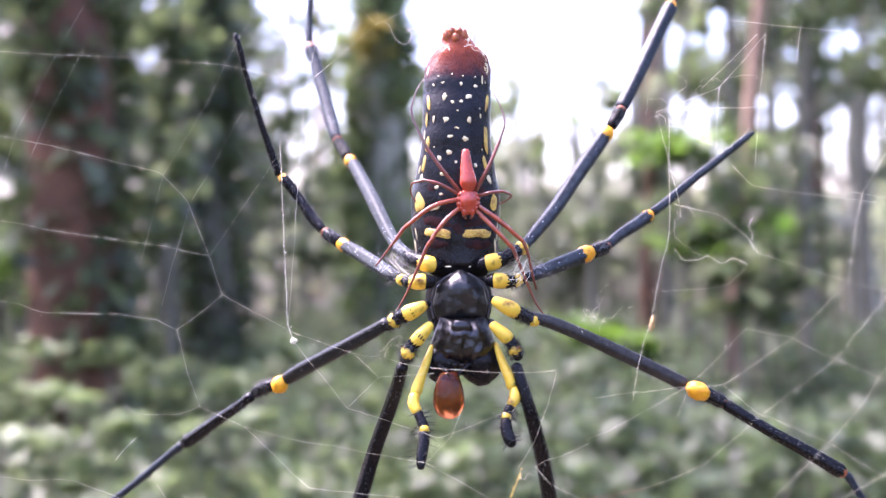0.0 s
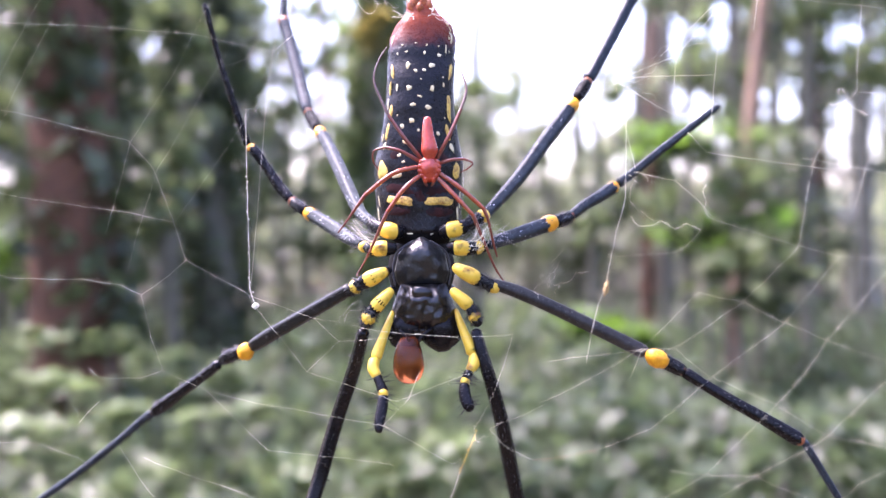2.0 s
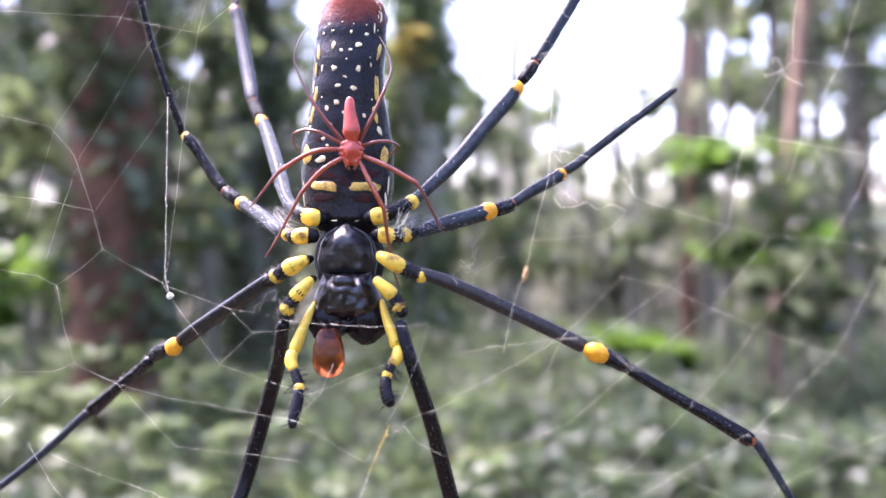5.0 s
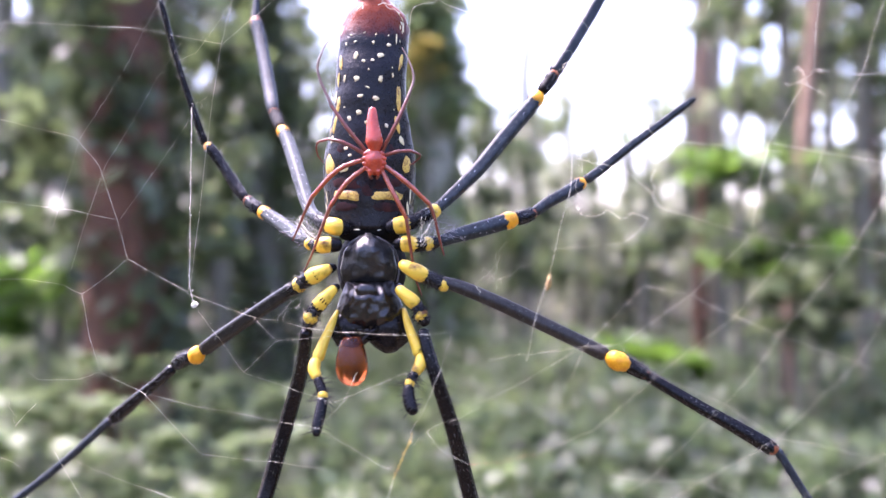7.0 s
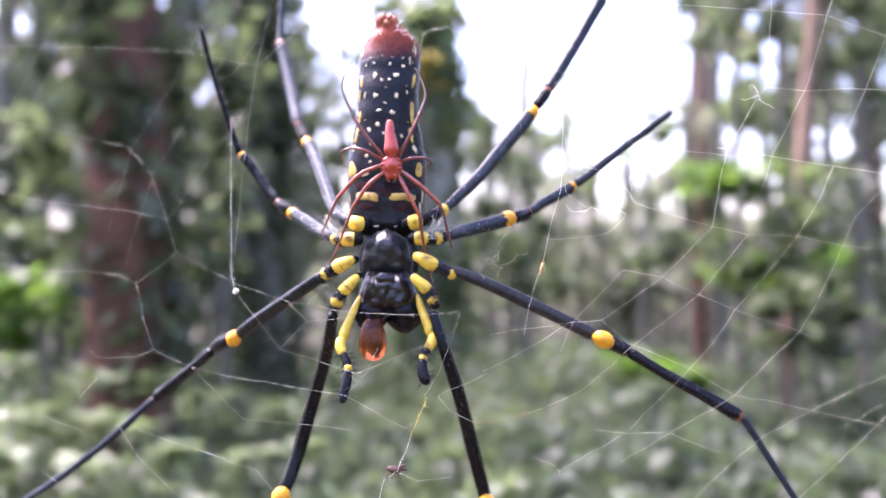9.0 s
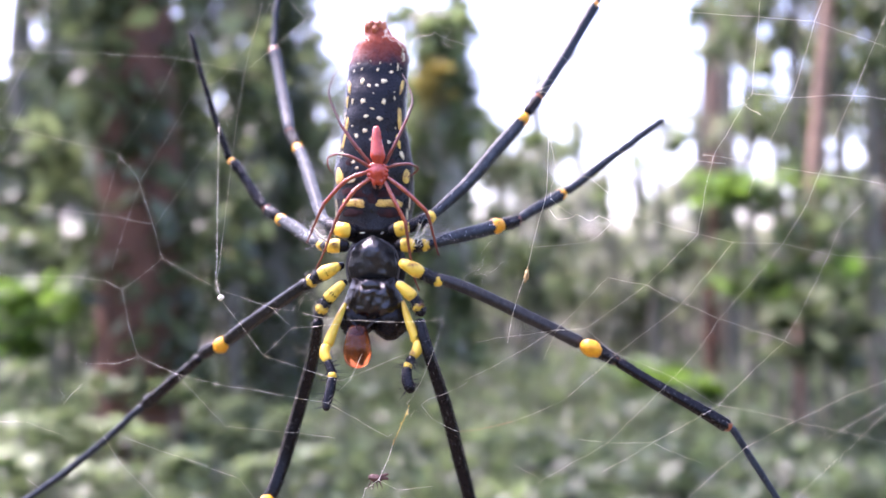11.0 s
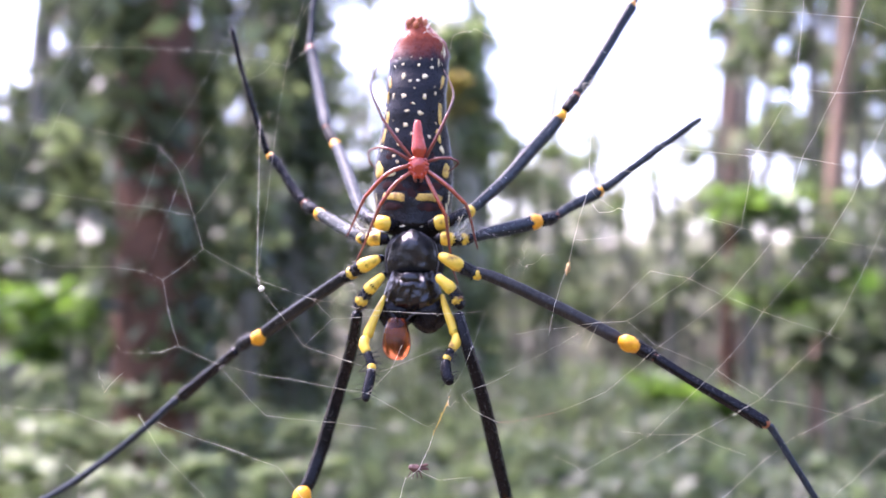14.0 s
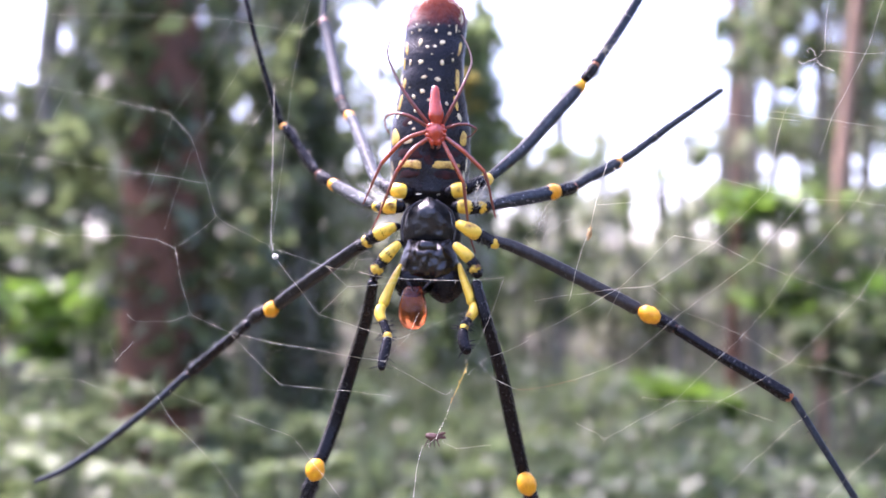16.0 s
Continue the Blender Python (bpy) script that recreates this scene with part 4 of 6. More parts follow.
bm = blob(rr([(12.59, -42.36, 2.96)])[0], (1.13 * U, 1.0 * U, 1.28 * U), (0, 0, 0), 0.16, 3.0, 28, 20, taper=-0.05)
part("cephalothorax", bm, CRIMSON, male, "lumpy glossy red front body")
part("abdomen", tube(rr([(12.45, -42.04, 8.15, 0.4), (12.46, -42.18, 7.5, 0.52), (12.49, -42.36, 6.5, 0.64), (12.58, -42.53, 5.6, 0.78), (12.64, -42.6, 4.9, 0.88), (12.66, -42.5, 4.3, 0.66)]), 16, 5),
     CRIMSON, male, "tapering glossy red abdomen")
for s in (-1, 1):
    for k, (dx, dz) in enumerate(((0.72, 0.9), (0.86, 0.42), (0.84, -0.1), (0.66, -0.55))):
        part("leg_base", blob(rr([(RED[0] + s * dx, RED[1] - 0.3, RED[2] + dz)])[0], (0.4 * U, 0.36 * U, 0.27 * U), (0, s * (30 - 25 * k), 0), 0.12, 3, 14, 10), CRIMSON, male)
    part("jaw", blob(rr([(RED[0] + s * 0.36, RED[1] - 0.35, RED[2] - 0.85)])[0], (0.34 * U, 0.4 * U, 0.45 * U), (0, s * -8, 0), 0.2, 3, 14, 10), CRIMSON, male)
for s in (-1, 1):
    part("pedipalp", tube(rr([(RED[0] + s * 0.45, RED[1] - 0.3, RED[2] - 1.0, 0.14), (RED[0] + s * 0.42, RED[1] - 0.3, RED[2] - 1.3, 0.17), (RED[0] + s * 0.25, RED[1] - 0.1, RED[2] - 1.55, 0.12)]), 8, 3), DARK_RED, male)


def red_leg(points, mats, label=""):
    """A thin leg about its hip; the last stretches are their own parts."""
    hip = points[0]
    local = [(p[0] - hip[0], p[1] - hip[1], p[2] - hip[2], p[3] * (0.8 - 0.035 * i)) for i, p in enumerate(points)]
    m = [tuple(c * U for c in p) for p in local]
    cut = 3
    made = part("leg", tube(m[:cut], 8, 5), mats[0], male, label, at=[(hip[k] - RED[k]) * U for k in range(3)])
    knee = m[cut - 1]
    part("shank", tube([(p[0] - knee[0], p[1] - knee[1], p[2] - knee[2], p[3]) for p in m[cut - 1:]], 8, 5), mats[1], made, at=knee[:3])
    return made


leg_a = red_leg([(13.4, -42.36, 2.72, 0.29), (15.79, -43.16, 0.96, 0.32), (18.17, -42.94, -1.14, 0.29), (18.65, -42.71, -2.3, 0.23), (19.23, -41.81, -4.49, 0.2), (19.73, -41.14, -6.11, 0.15)], (RED_LEG, DARK_RED))
leg_b = red_leg([(13.27, -42.45, 2.26, 0.29), (15.32, -43.62, 0.04, 0.31), (17.03, -43.62, -1.81, 0.29), (18.14, -42.94, -4.43, 0.23), (19.44, -41.81, -7.23, 0.18), (20.49, -41.01, -8.78, 0.13)], (RED_LEG, DARK_RED))
leg_c = red_leg([(11.85, -42.36, 3.32, 0.29), (8.91, -43.16, 2.52, 0.31), (6.03, -42.71, 0.38, 0.29), (5.17, -42.27, -.82, 0.23), (4, -40.91, -2.39, 0.17), (3.11, -39.79, -3.52, 0.13)], (RED_LEG, DARK_RED))
leg_d = red_leg([(11.89, -42.45, 2.51, 0.29), (10.01, -43.62, 0.9, 0.31), (8.33, -43.62, -1.47, 0.28), (7.3, -42.94, -3.88, 0.23), (6.26, -41.81, -6.22, 0.17), (5.21, -40.91, -8.19, 0.13)], (RED_LEG, DARK_RED))
red_leg([(11.8, -42.27, 4.01, 0.26), (9.95, -42.71, 6.31, 0.26), (8.44, -42.27, 8.53, 0.23), (7.01, -41.37, 12.03, 0.17), (7.46, -40.91, 14.29, 0.12), (8.32, -40.24, 15.79, 0.08)], (DARK_RED, FEELER))
red_leg([(13.43, -42.27, 4.11, 0.26), (14.74, -42.71, 6.56, 0.26), (15.92, -42.27, 9.18, 0.23), (16.55, -41.59, 11.21, 0.19), (16.12, -40.91, 13.1, 0.12), (15.38, -40.24, 14.65, 0.08)], (DARK_RED, FEELER))
red_leg([(11.8, -42.27, 3.67, 0.26), (9.69, -42.94, 4.81, 0.23), (8.11, -42.49, 5.24, 0.2), (6.92, -41.81, 4.88, 0.14), (6.87, -40.91, 3.82, 0.12), (7.36, -40.24, 3.13, 0.09)], (DARK_RED, DARK_RED))
red_leg([(13.48, -42.27, 3.54, 0.26), (14.86, -42.94, 3.9, 0.23), (16.19, -42.49, 4.02, 0.2), (17.14, -41.81, 3.63, 0.15), (16.66, -40.91, 3.08, 0.12), (15.97, -40.24, 2.76, 0.09)], (DARK_RED, DARK_RED))

# ================= the web =================
web = thing("spider_web", place(0, -39.6, 0), "torn golden orb web with zigzag cross threads and stuck debris", "spider web")


def web_point(x, z, r, off=0.0):
    """The web hangs in one leaning sheet, its far half bent to fit the camera's view."""
    return (x * U, (0.32 * z - (0.41 * x if x > 5 else 0.5 + 0.31 * x) + off) * U, z * U, r * U)


def strand(points, r=0.055, name="silk_thread", mat=SILK, beads=0.0, seed=0, off=0.0, parent=None):
    """One thread through points (across, up) of the sheet, a little slack, with droplets where beads is over nought."""
    rnd = random.Random(seed)
    line = []
    for (x0, z0), (x1, z1) in zip(points, points[1:]):
        n = max(2, int(math.hypot(x1 - x0, z1 - z0) / 1.2))
        for k in range(n):
            s = k / n
            w = 0.05 * math.sin(s * math.pi)
            line.append(web_point(x0 + (x1 - x0) * s + rnd.uniform(-w, w), z0 + (z1 - z0) * s + rnd.uniform(-w, w) - w * 0.6, r * rnd.uniform(0.75, 1.3), off))
    line.append(web_point(*points[-1], r, off))
    bm = tube(line, 5, 1, round_ends=False)
    if beads:
        for p in line:
            for _ in range(3):
                if rnd.random() < beads:
                    q = rnd.uniform(-0.5, 0.5) * U
                    c = Vector(p[:3]) + Vector((q * 0.2, 0, q))
                    made = bmesh.ops.create_icosphere(bm, subdivisions=1, radius=max(r, 0.0085) * U * rnd.uniform(1.6, 3.4))["verts"]
                    bmesh.ops.translate(bm, verts=made, vec=c)
    return part(name, bm, mat, parent or web)


def scribble(x, z, size, seed, r=0.05, n=16, name="silk_tangle", drift=(0, 0), off=0.0):
    """A loose curl of torn silk."""
    rnd = random.Random(seed)
    pts, a = [(x, z)], rnd.uniform(0, 6)
    for _ in range(n):
        a += rnd.uniform(-1.3, 1.3)
        q = pts[-1]
        pts.append((q[0] + math.cos(a) * size + drift[0], q[1] + math.sin(a) * size + drift[1]))
    line = [web_point(px, pz, r * rnd.uniform(0.7, 1.3), off + rnd.uniform(-0.4, 0.4)) for px, pz in pts]
    return part(name, tube(line, 5, 3, round_ends=False), SILK, web)


# cross threads and ribs of the far side
strand([(-54.84, 15.25), (-45.29, 13.05), (-39.77, 11.61), (-34.47, 10.48), (-20.54, 6.85), (-17.32, 3.61), (-14.67, -2.16), (-13.05, -6.37), (-6.23, -9.7), (-5.3, -11.05), (0.16, -17.31), (7.63, -19.32), (9.01, -19.73), (15.2, -17.08), (16.38, -16.59)], 0.009, seed=0, beads=0.35)
strand([(-5.94, -9.96), (0.83, -12.1), (3.15, -12.4)], 0.009, seed=1, beads=0.35)
strand([(0.83, -12.1), (3.3, -14.29), (0.16, -17.31)], 0.009, seed=2, beads=0.35)
strand([(3.3, -14.29), (5.49, -14.15), (8.68, -13.81)], 0.009, seed=3, beads=0.35)
strand([(4.45, -12.64), (7.38, -13.22), (13.64, -13.51), (17.83, -13.4), (19.94, -13.14)], 0.009, seed=4, beads=0.35)
strand([(-51.29, 3.25), (-37.99, 1.61), (-32.86, 0.58), (-22.74, -0.85), (-19.63, -1.27), (-14.65, -2.29)], 0.009, seed=5, beads=0.35)
strand([(-49.28, -5.97), (-36.39, -7.38), (-33.39, -8.38), (-24.4, -8.44), (-20.17, -8.99), (-17.82, -10)], 0.009, seed=6, beads=0.35)
strand([(-23.1, -17.67), (-21.88, -18.54), (-17.31, -18.45), (-14.99, -17.59), (-10.18, -19.41), (-4.88, -20.49), (-1.23, -20.86), (4.89, -21.74), (7.73, -22.02), (10.84, -23.46), (14.15, -25.05), (14.84, -24.52)], 0.009, seed=7, beads=0.35)
strand([(-10.18, -19.41), (-3.67, -24.82), (4.44, -25.18), (7.87, -25.4), (8.61, -25.52)], 0.009, seed=8, beads=0.35)
strand([(-19.17, -25.24), (-15.88, -29.16), (-10.34, -33.28), (-6.36, -37.43), (-3.49, -41.45)], 0.009, seed=9, beads=0.35)
strand([(-50.98, 23.37), (-41.65, 22.18), (-26.4, 20.69), (-13.81, 19.06), (-6.43, 17.05), (-4.02, 16.49), (3.45, 22.76), (8.72, 25.02)], 0.009, seed=10, beads=0.35)
strand([(3.45, 22.76), (2.15, 24.26), (-0.03, 26.8)], 0.009, seed=11, beads=0.35)
strand([(36.64, 20.52), (43.76, 18.95), (51.93, 17.3), (56.82, 16.21), (61.03, 13.74), (65.69, 11.1)], 0.0105, seed=12, beads=0.35)
strand([(52.72, 21.75), (52.01, 17.1), (50.96, 11.39), (50.65, 9.14)], 0.0105, seed=13, beads=0.35)
strand([(59.32, 22.06), (56.82, 16.21), (54.59, 9.86), (53.97, 8.45), (50.44, 1.97), (49.28, -1.22)], 0.0105, seed=14, beads=0.35)
strand([(50.65, 9.14), (53.97, 8.45), (57.72, 8.42), (60.32, 8.03), (65.08, 6.79)], 0.0105, seed=15, beads=0.35)
strand([(50.65, 9.14), (49.98, 8.37), (46.64, 2.99)], 0.0105, seed=16, beads=0.35)
strand([(45.65, 3.1), (46.64, 2.99), (50.44, 1.97), (55.45, 0.71), (58.09, 0.14), (62.7, -1.13)], 0.0105, seed=17, beads=0.35)
strand([(62.8, 16.08), (60.8, 11.89), (59.67, 9.4), (56.67, 3.4), (55.45, 0.71), (54.24, -1.96), (51.76, -5.91)], 0.0105, seed=18, beads=0.35)
strand([(37.96, -2.33), (40.13, -3.15), (44.61, -4.78), (47.58, -5.67), (51.76, -5.91), (55.34, -6.92), (58.4, -7.22), (63, -7.99)], 0.0078, seed=19, beads=0.35)
strand([(36.18, -8.97), (39.7, -9.7), (41.83, -11), (42.78, -11.42)], 0.0078, seed=20, beads=0.35)
strand([(23.01, -15.48), (25.25, -14.99), (31.23, -14.12), (33.85, -13.92), (35.81, -15.75), (36.54, -16.27), (38.95, -17.24), (41.44, -18.29)], 0.0078, seed=21, beads=0.35)
strand([(44.99, -20.65), (47.32, -20.93), (50.85, -21.72), (55.92, -22.71), (60.76, -23.91)], 0.0078, seed=22, beads=0.35)
strand([(61.86, -16.11), (56.95, -18.71), (55.29, -19.39), (50.84, -21.82), (47.03, -24.06), (44.61, -26.11), (41.17, -29.42), (39.19, -31.45)], 0.0078, seed=23, beads=0.35)
strand([(61.72, -17.05), (55.91, -22.76), (49.59, -28.82), (45.79, -32.66)], 0.0078, seed=24, beads=0.35)
strand([(32.61, -24.27), (35.09, -24.43), (39.22, -24.19)], 0.0078, seed=25, beads=0.35)
strand([(26.71, -22.94), (31.49, -20.78)], 0.0078, seed=26, beads=0.35)
strand([(31.31, 2.34), (35.12, 1.25), (37, -0.73), (37.96, -2.33)], 0.0105, seed=27, beads=0.35)
strand([(28.81, -5.81), (34.69, -5.35), (36.17, -4.18), (36.85, -3.33)], 0.0078, seed=28, beads=0.35)

# finer ribs, some with droplets
strand([(-17.82, -10), (-16.52, -14.24), (-14.99, -17.59)], 0.009, seed=100, beads=0.35)
strand([(-17.82, -10), (-14.77, -7.89), (-13.05, -6.37)], 0.009, seed=101, beads=0.35)
strand([(-2.41, 25.48), (-4.17, 16.5), (-4.8, 9.96), (-5.21, 2.94), (-5.63, -5.15), (-5.96, -9.7)], 0.009, seed=102, beads=0.35)
strand([(-16.6, -26.04), (-14.43, -26.79), (-8.18, -28.32), (-5.5, -28.93)], 0.009, seed=103, beads=0.35)
strand([(-8.18, -28.32), (-1.87, -29.99), (4.72, -36.61)], 0.009, seed=104, beads=0.35)
strand([(-27.54, -31.24), (-25.47, -32.31)], 0.009, seed=105, beads=0.35)
strand([(-37.89, -25.13), (-33.17, -25.46), (-29.79, -25.21), (-28.06, -25.28), (-23.68, -26.45), (-22.67, -26.9)], 0.009, seed=106, beads=0.35)
strand([(46.64, 2.99), (45.6, -0.51), (44.61, -4.78)], 0.0105, seed=107, beads=0.35)
strand([(44.61, -4.78), (39.7, -9.7), (33.85, -13.92)], 0.0078, seed=108, beads=0.35)
strand([(47.58, -5.67), (42.78, -11.42), (36.27, -16.53), (31.49, -20.78)], 0.0078, seed=109, beads=0.35)
strand([(51.76, -5.91), (45.76, -12.86), (43.88, -15.57), (41.44, -18.29), (35.34, -24.41), (29.16, -28.16)], 0.0078, seed=110, beads=0.35)
strand([(58.69, -2.13), (56.68, -4.18), (55.34, -6.92), (52.15, -12.89), (50.93, -14.77), (48.1, -17.48), (44.99, -20.65), (39.22, -24.19), (34.71, -27.03)], 0.0078, seed=111, beads=0.35)
strand([(42.78, -11.42), (45.76, -12.86), (50.93, -14.77), (51.89, -15.25)], 0.0078, seed=112, beads=0.35)
strand([(36.18, -8.97), (31.24, -13.95), (29.8, -16.97)], 0.0078, seed=113, beads=0.35)
strand([(33.85, -13.92), (30.96, -14.12), (25.2, -17.64), (22.13, -19.16)], 0.0078, seed=114, beads=0.35)
strand([(41.44, -18.29), (43.32, -19.63), (44.99, -20.65)], 0.0078, seed=115, beads=0.35)
strand([(39.22, -24.19), (40.81, -24.92), (43.29, -25.72)], 0.0078, seed=116, beads=0.35)
strand([(26.71, -26.97), (28.56, -27.7), (29.16, -28.31)], 0.0078, seed=117, beads=0.35)
strand([(19.94, -13.37), (19.01, -16.13), (17.58, -19.54), (16.14, -21.82)], 0.009, seed=118, beads=0.35)
strand([(17.59, -21.76), (18.45, -21.17), (20.16, -20.55), (22.41, -19.37)], 0.009, seed=119, beads=0.35)
strand([(17.59, -21.76), (18.74, -23.07), (21.26, -24.17)], 0.009, seed=120, beads=0.35)
strand([(13.36, -29.29), (15.39, -30.04), (18.75, -29.43)], 0.009, seed=121, beads=0.35)
strand([(53.39, -22.99), (58.1, -19.97)], 0.0078, seed=122, beads=0.35)
strand([(7.73, -22.02), (10.12, -19.52), (11.27, -16.89)], 0.009, seed=123, beads=0.35)
strand([(26.71, -22.94), (24.01, -23.71), (21.26, -24.17)], 0.012, mat=RED_SILK, seed=7, beads=0.35)

# old dotted threads, further back
strand([(-9.17, 27.75), (-12.88, 21.38), (-15.85, 14.7), (-20.54, 6.85), (-21.22, 3.53), (-22.78, -3.51)], 0.0052, seed=200, beads=0.55, off=1.5)
strand([(-9.1, 17.62), (-11.75, 13.45), (-14.61, 7.95), (-17.17, 3.6), (-17.95, 0.57), (-19.01, -3.23), (-19.97, -7.65)], 0.0052, seed=201, beads=0.55, off=1.5)
strand([(-7.06, 9.15), (-10.82, 3.5), (-14.67, -2.16)], 0.0052, seed=202, beads=0.55, off=1.5)
strand([(-1.48, 26.17), (-4.44, 20.28), (-7.46, 15.99), (-10.23, 15.07)], 0.0052, seed=205, beads=0.55, off=1.5)
strand([(40.48, 18.84), (37.53, 15.91), (35.17, 13.69)], 0.0105, seed=206, beads=0.45, off=1.5)
strand([(44.18, 18.9), (43.53, 15.89)], 0.0105, seed=207, beads=0.45, off=1.5)
strand([(-31.31, 27.46), (-34.04, 22.31), (-38.66, 11.89), (-40.33, 4.65), (-41.42, -0.3)], 0.0052, seed=208, beads=0.55)
strand([(-31.01, 21.87), (-33.78, 15.91), (-35.53, 11.8), (-37.25, 6.87)], 0.0052, seed=209, beads=0.55)
strand([(30.55, 11.37), (36.23, 13.49), (40.72, 18.54)], 0.0105, seed=210, beads=0.3)
strand([(30.55, 11.37), (33.65, 11.54), (39.36, 11.34)], 0.0105, seed=211, beads=0.3)
strand([(36.23, 13.49), (35.35, 7.49)], 0.0105, seed=212, beads=0.35)
strand([(30.55, 11.37), (32.96, 9.43), (35.1, 7.84)], 0.0105, seed=213, beads=0.3)
strand([(40.72, 18.54), (39.36, 11.34), (38.48, 5.8)], 0.0105, seed=214, beads=0.35)
strand([(30.55, 11.37), (31.22, 6.38), (31.75, 2.49)], 0.0105, seed=215, beads=0.3)
strand([(36.57, 5.87), (38, 3.89), (42.16, 3.09), (47.65, 2.09)], 0.0105, seed=216, beads=0.35)
# hanging chain of old prey scraps beside the third leg
strand([(-7.09, 9.52), (-6.71, 2.99), (-6.3, -3.81), (-6.01, -9.05), (-5.3, -11.05)], 0.023, "beaded_thread", seed=9, beads=0.85)
part("silk_knot", blob(web_point(*(-5.3, -10.99), 0)[:3], (0.3 * U, 0.28 * U, 0.27 * U), lumps=0.8, freq=2.2), SILK, web, "pale knot of silk")
for k in range(3):
    scribble(49.95, 8.6 - 0.25 * k, 0.2, 60 + k, 0.02, 9, "silk_knot", (0, -0.02))

# slack wavy thread
strand([(36.85, -3.33), (36.29, -2.97), (35.72, -2.72), (35.17, -3.11), (34.63, -3.21), (34.06, -2.73), (33.59, -2.48), (32.76, -2.92), (31.66, -2.95), (31.3, -2.52), (31.04, -1.98)], 0.018, "slack_thread", seed=11)
strand([(37.96, -2.33), (37.46, -1.91), (37.29, -1.21), (37.58, -0.63), (37.31, 0.14), (37.78, 1)], 0.018, "slack_thread", seed=12)
# hanging thread with a dry scrap
strand([(31.62, 10.66), (30.92, 2.36), (30.65, -0.47), (29.71, -3.42), (29.08, -5.81), (28.45, -8.35), (27.56, -10.64), (26.96, -12.62), (26.35, -15.41)], 0.013, "beaded_thread", seed=13, beads=0.35)
part("plant_scrap", blob(web_point(*(28.39, -8.76), 0, -0.3)[:3], (0.2 * U, 0.16 * U, 0.62 * U), (0, 12, 0), 0.9, 2.4), DEBRIS, web, "dry brown scrap caught in the thread")

# torn tangles
for x, z, n, seed, size, drift in (
        (*(3.66, 22.9), 14, 1, 0.55, (0.12, -0.06)), (*(5.25, 22.44), 12, 2, 0.5, (0.08, -0.12)), (*(29.61, 11.16), 22, 3, 0.6, (0.05, 0.0)),
        (*(29.89, 10.81), 22, 4, 0.6, (0.22, 0.02)), (*(31.66, 11.62), 20, 5, 0.55, (0.25, 0.03)), (*(31.18, 1.92), 14, 6, 0.4, (0.02, -0.1)),
        (*(-7.23, 9.38), 10, 7, 0.35, (0.1, 0.02)), (*(3.47, -12.52), 16, 8, 0.35, (0.1, 0.0)), (*(3.98, -12.4), 14, 9, 0.3, (0.08, -0.05)),
        (*(27.1, -7.18), 10, 10, 0.35, (-0.15, -0.05)), (*(24.56, -6.38), 12, 11, 0.4, (0.1, -0.06)), (*(23.67, -8.61), 12, 12, 0.4, (0.14, 0.05)),
        (*(22.51, -9.77), 12, 13, 0.35, (0.1, 0.1)), (*(-23.8, -23.13), 10, 14, 0.3, (0, 0.02)), (*(16.26, -22.09), 10, 15, 0.25, (0.0, 0.0)),
        (*(31.82, 0.98), 10, 16, 0.35, (0.05, -0.05)), (*(19.61, 20.71), 14, 17, 0.5, (0.12, 0.0)), (*(16, 21.14), 16, 18, 0.5, (0.2, 0.0))):
    scribble(x, z, size * 0.6, seed, 0.007, n + 6, drift=(drift[0] * 0.7, drift[1] * 0.7))
strand([(-23.8, -23.13), (-22.86, -21.98), (-21.7, -20.88)], 0.02, seed=17)

# yellow thread with a dead insect
strand([(16.27, -22.26), (15.47, -24.05), (14.74, -25.72)], 0.04, "yellow_thread", GOLD, 0.4, 21)
strand([(14.74, -25.72), (13.91, -27.92), (13.36, -29.14), (11.92, -30.2), (11.4, -32.35), (11.1, -36.01)], 0.018, "silk_thread", SILK, 0.5, 22)
bug = thing("dead_insect", place(*(12.93, -54, -29.15)), "tiny dry brown insect husk caught in the web", "insect")
bm = blob((0, 0, 0), (0.7 * U, 0.38 * U, 0.36 * U), (0, 10, 0), 0.35, 3)
part("husk", bm, INSECT, bug)
for dx, dz, turn in ((0.75, 0.25, -18), (0.8, 0.02, 8)):
    part("wing", blob((dx * U, 0, dz * U), (0.6 * U, 0.09 * U, 0.17 * U), (0, turn, 0), 0.2), INSECT, bug)
for k in range(4):
    part("leg", tube([(0.3 * U * (k - 1.5), -0.2 * U, -0.3 * U, 0.07 * U), (0.45 * U * (k - 1.5), -0.3 * U, -0.8 * U, 0.05 * U), (0.5 * U * (k - 1.5), -0.2 * U, -1.0 * U, 0.03 * U)], 5, 3), INSECT, bug)

# fine silk sheet between the hind thighs and the body
for s, x0, z0, x1, z1 in ((1, *(5.13, -3.39), *(7.08, -4.8)), (-1, *(17.92, -3.67), *(16.81, -5.03))):
    for i in range(12):
        rnd = random.Random(i * 7 + s)
        a = (x0 + rnd.uniform(-0.8, 0.8), z0 + rnd.uniform(-0.6, 1.2))
        b = (x1 + rnd.uniform(-0.6, 0.6), z1 + rnd.uniform(-0.8, 0.8))
        strand([a, ((a[0] + b[0]) / 2 + rnd.uniform(-0.3, 0.3), (a[1] + b[1]) / 2 - rnd.uniform(0, 0.5)), b], 0.012, "fine_silk", seed=300 + i, off=3.0)

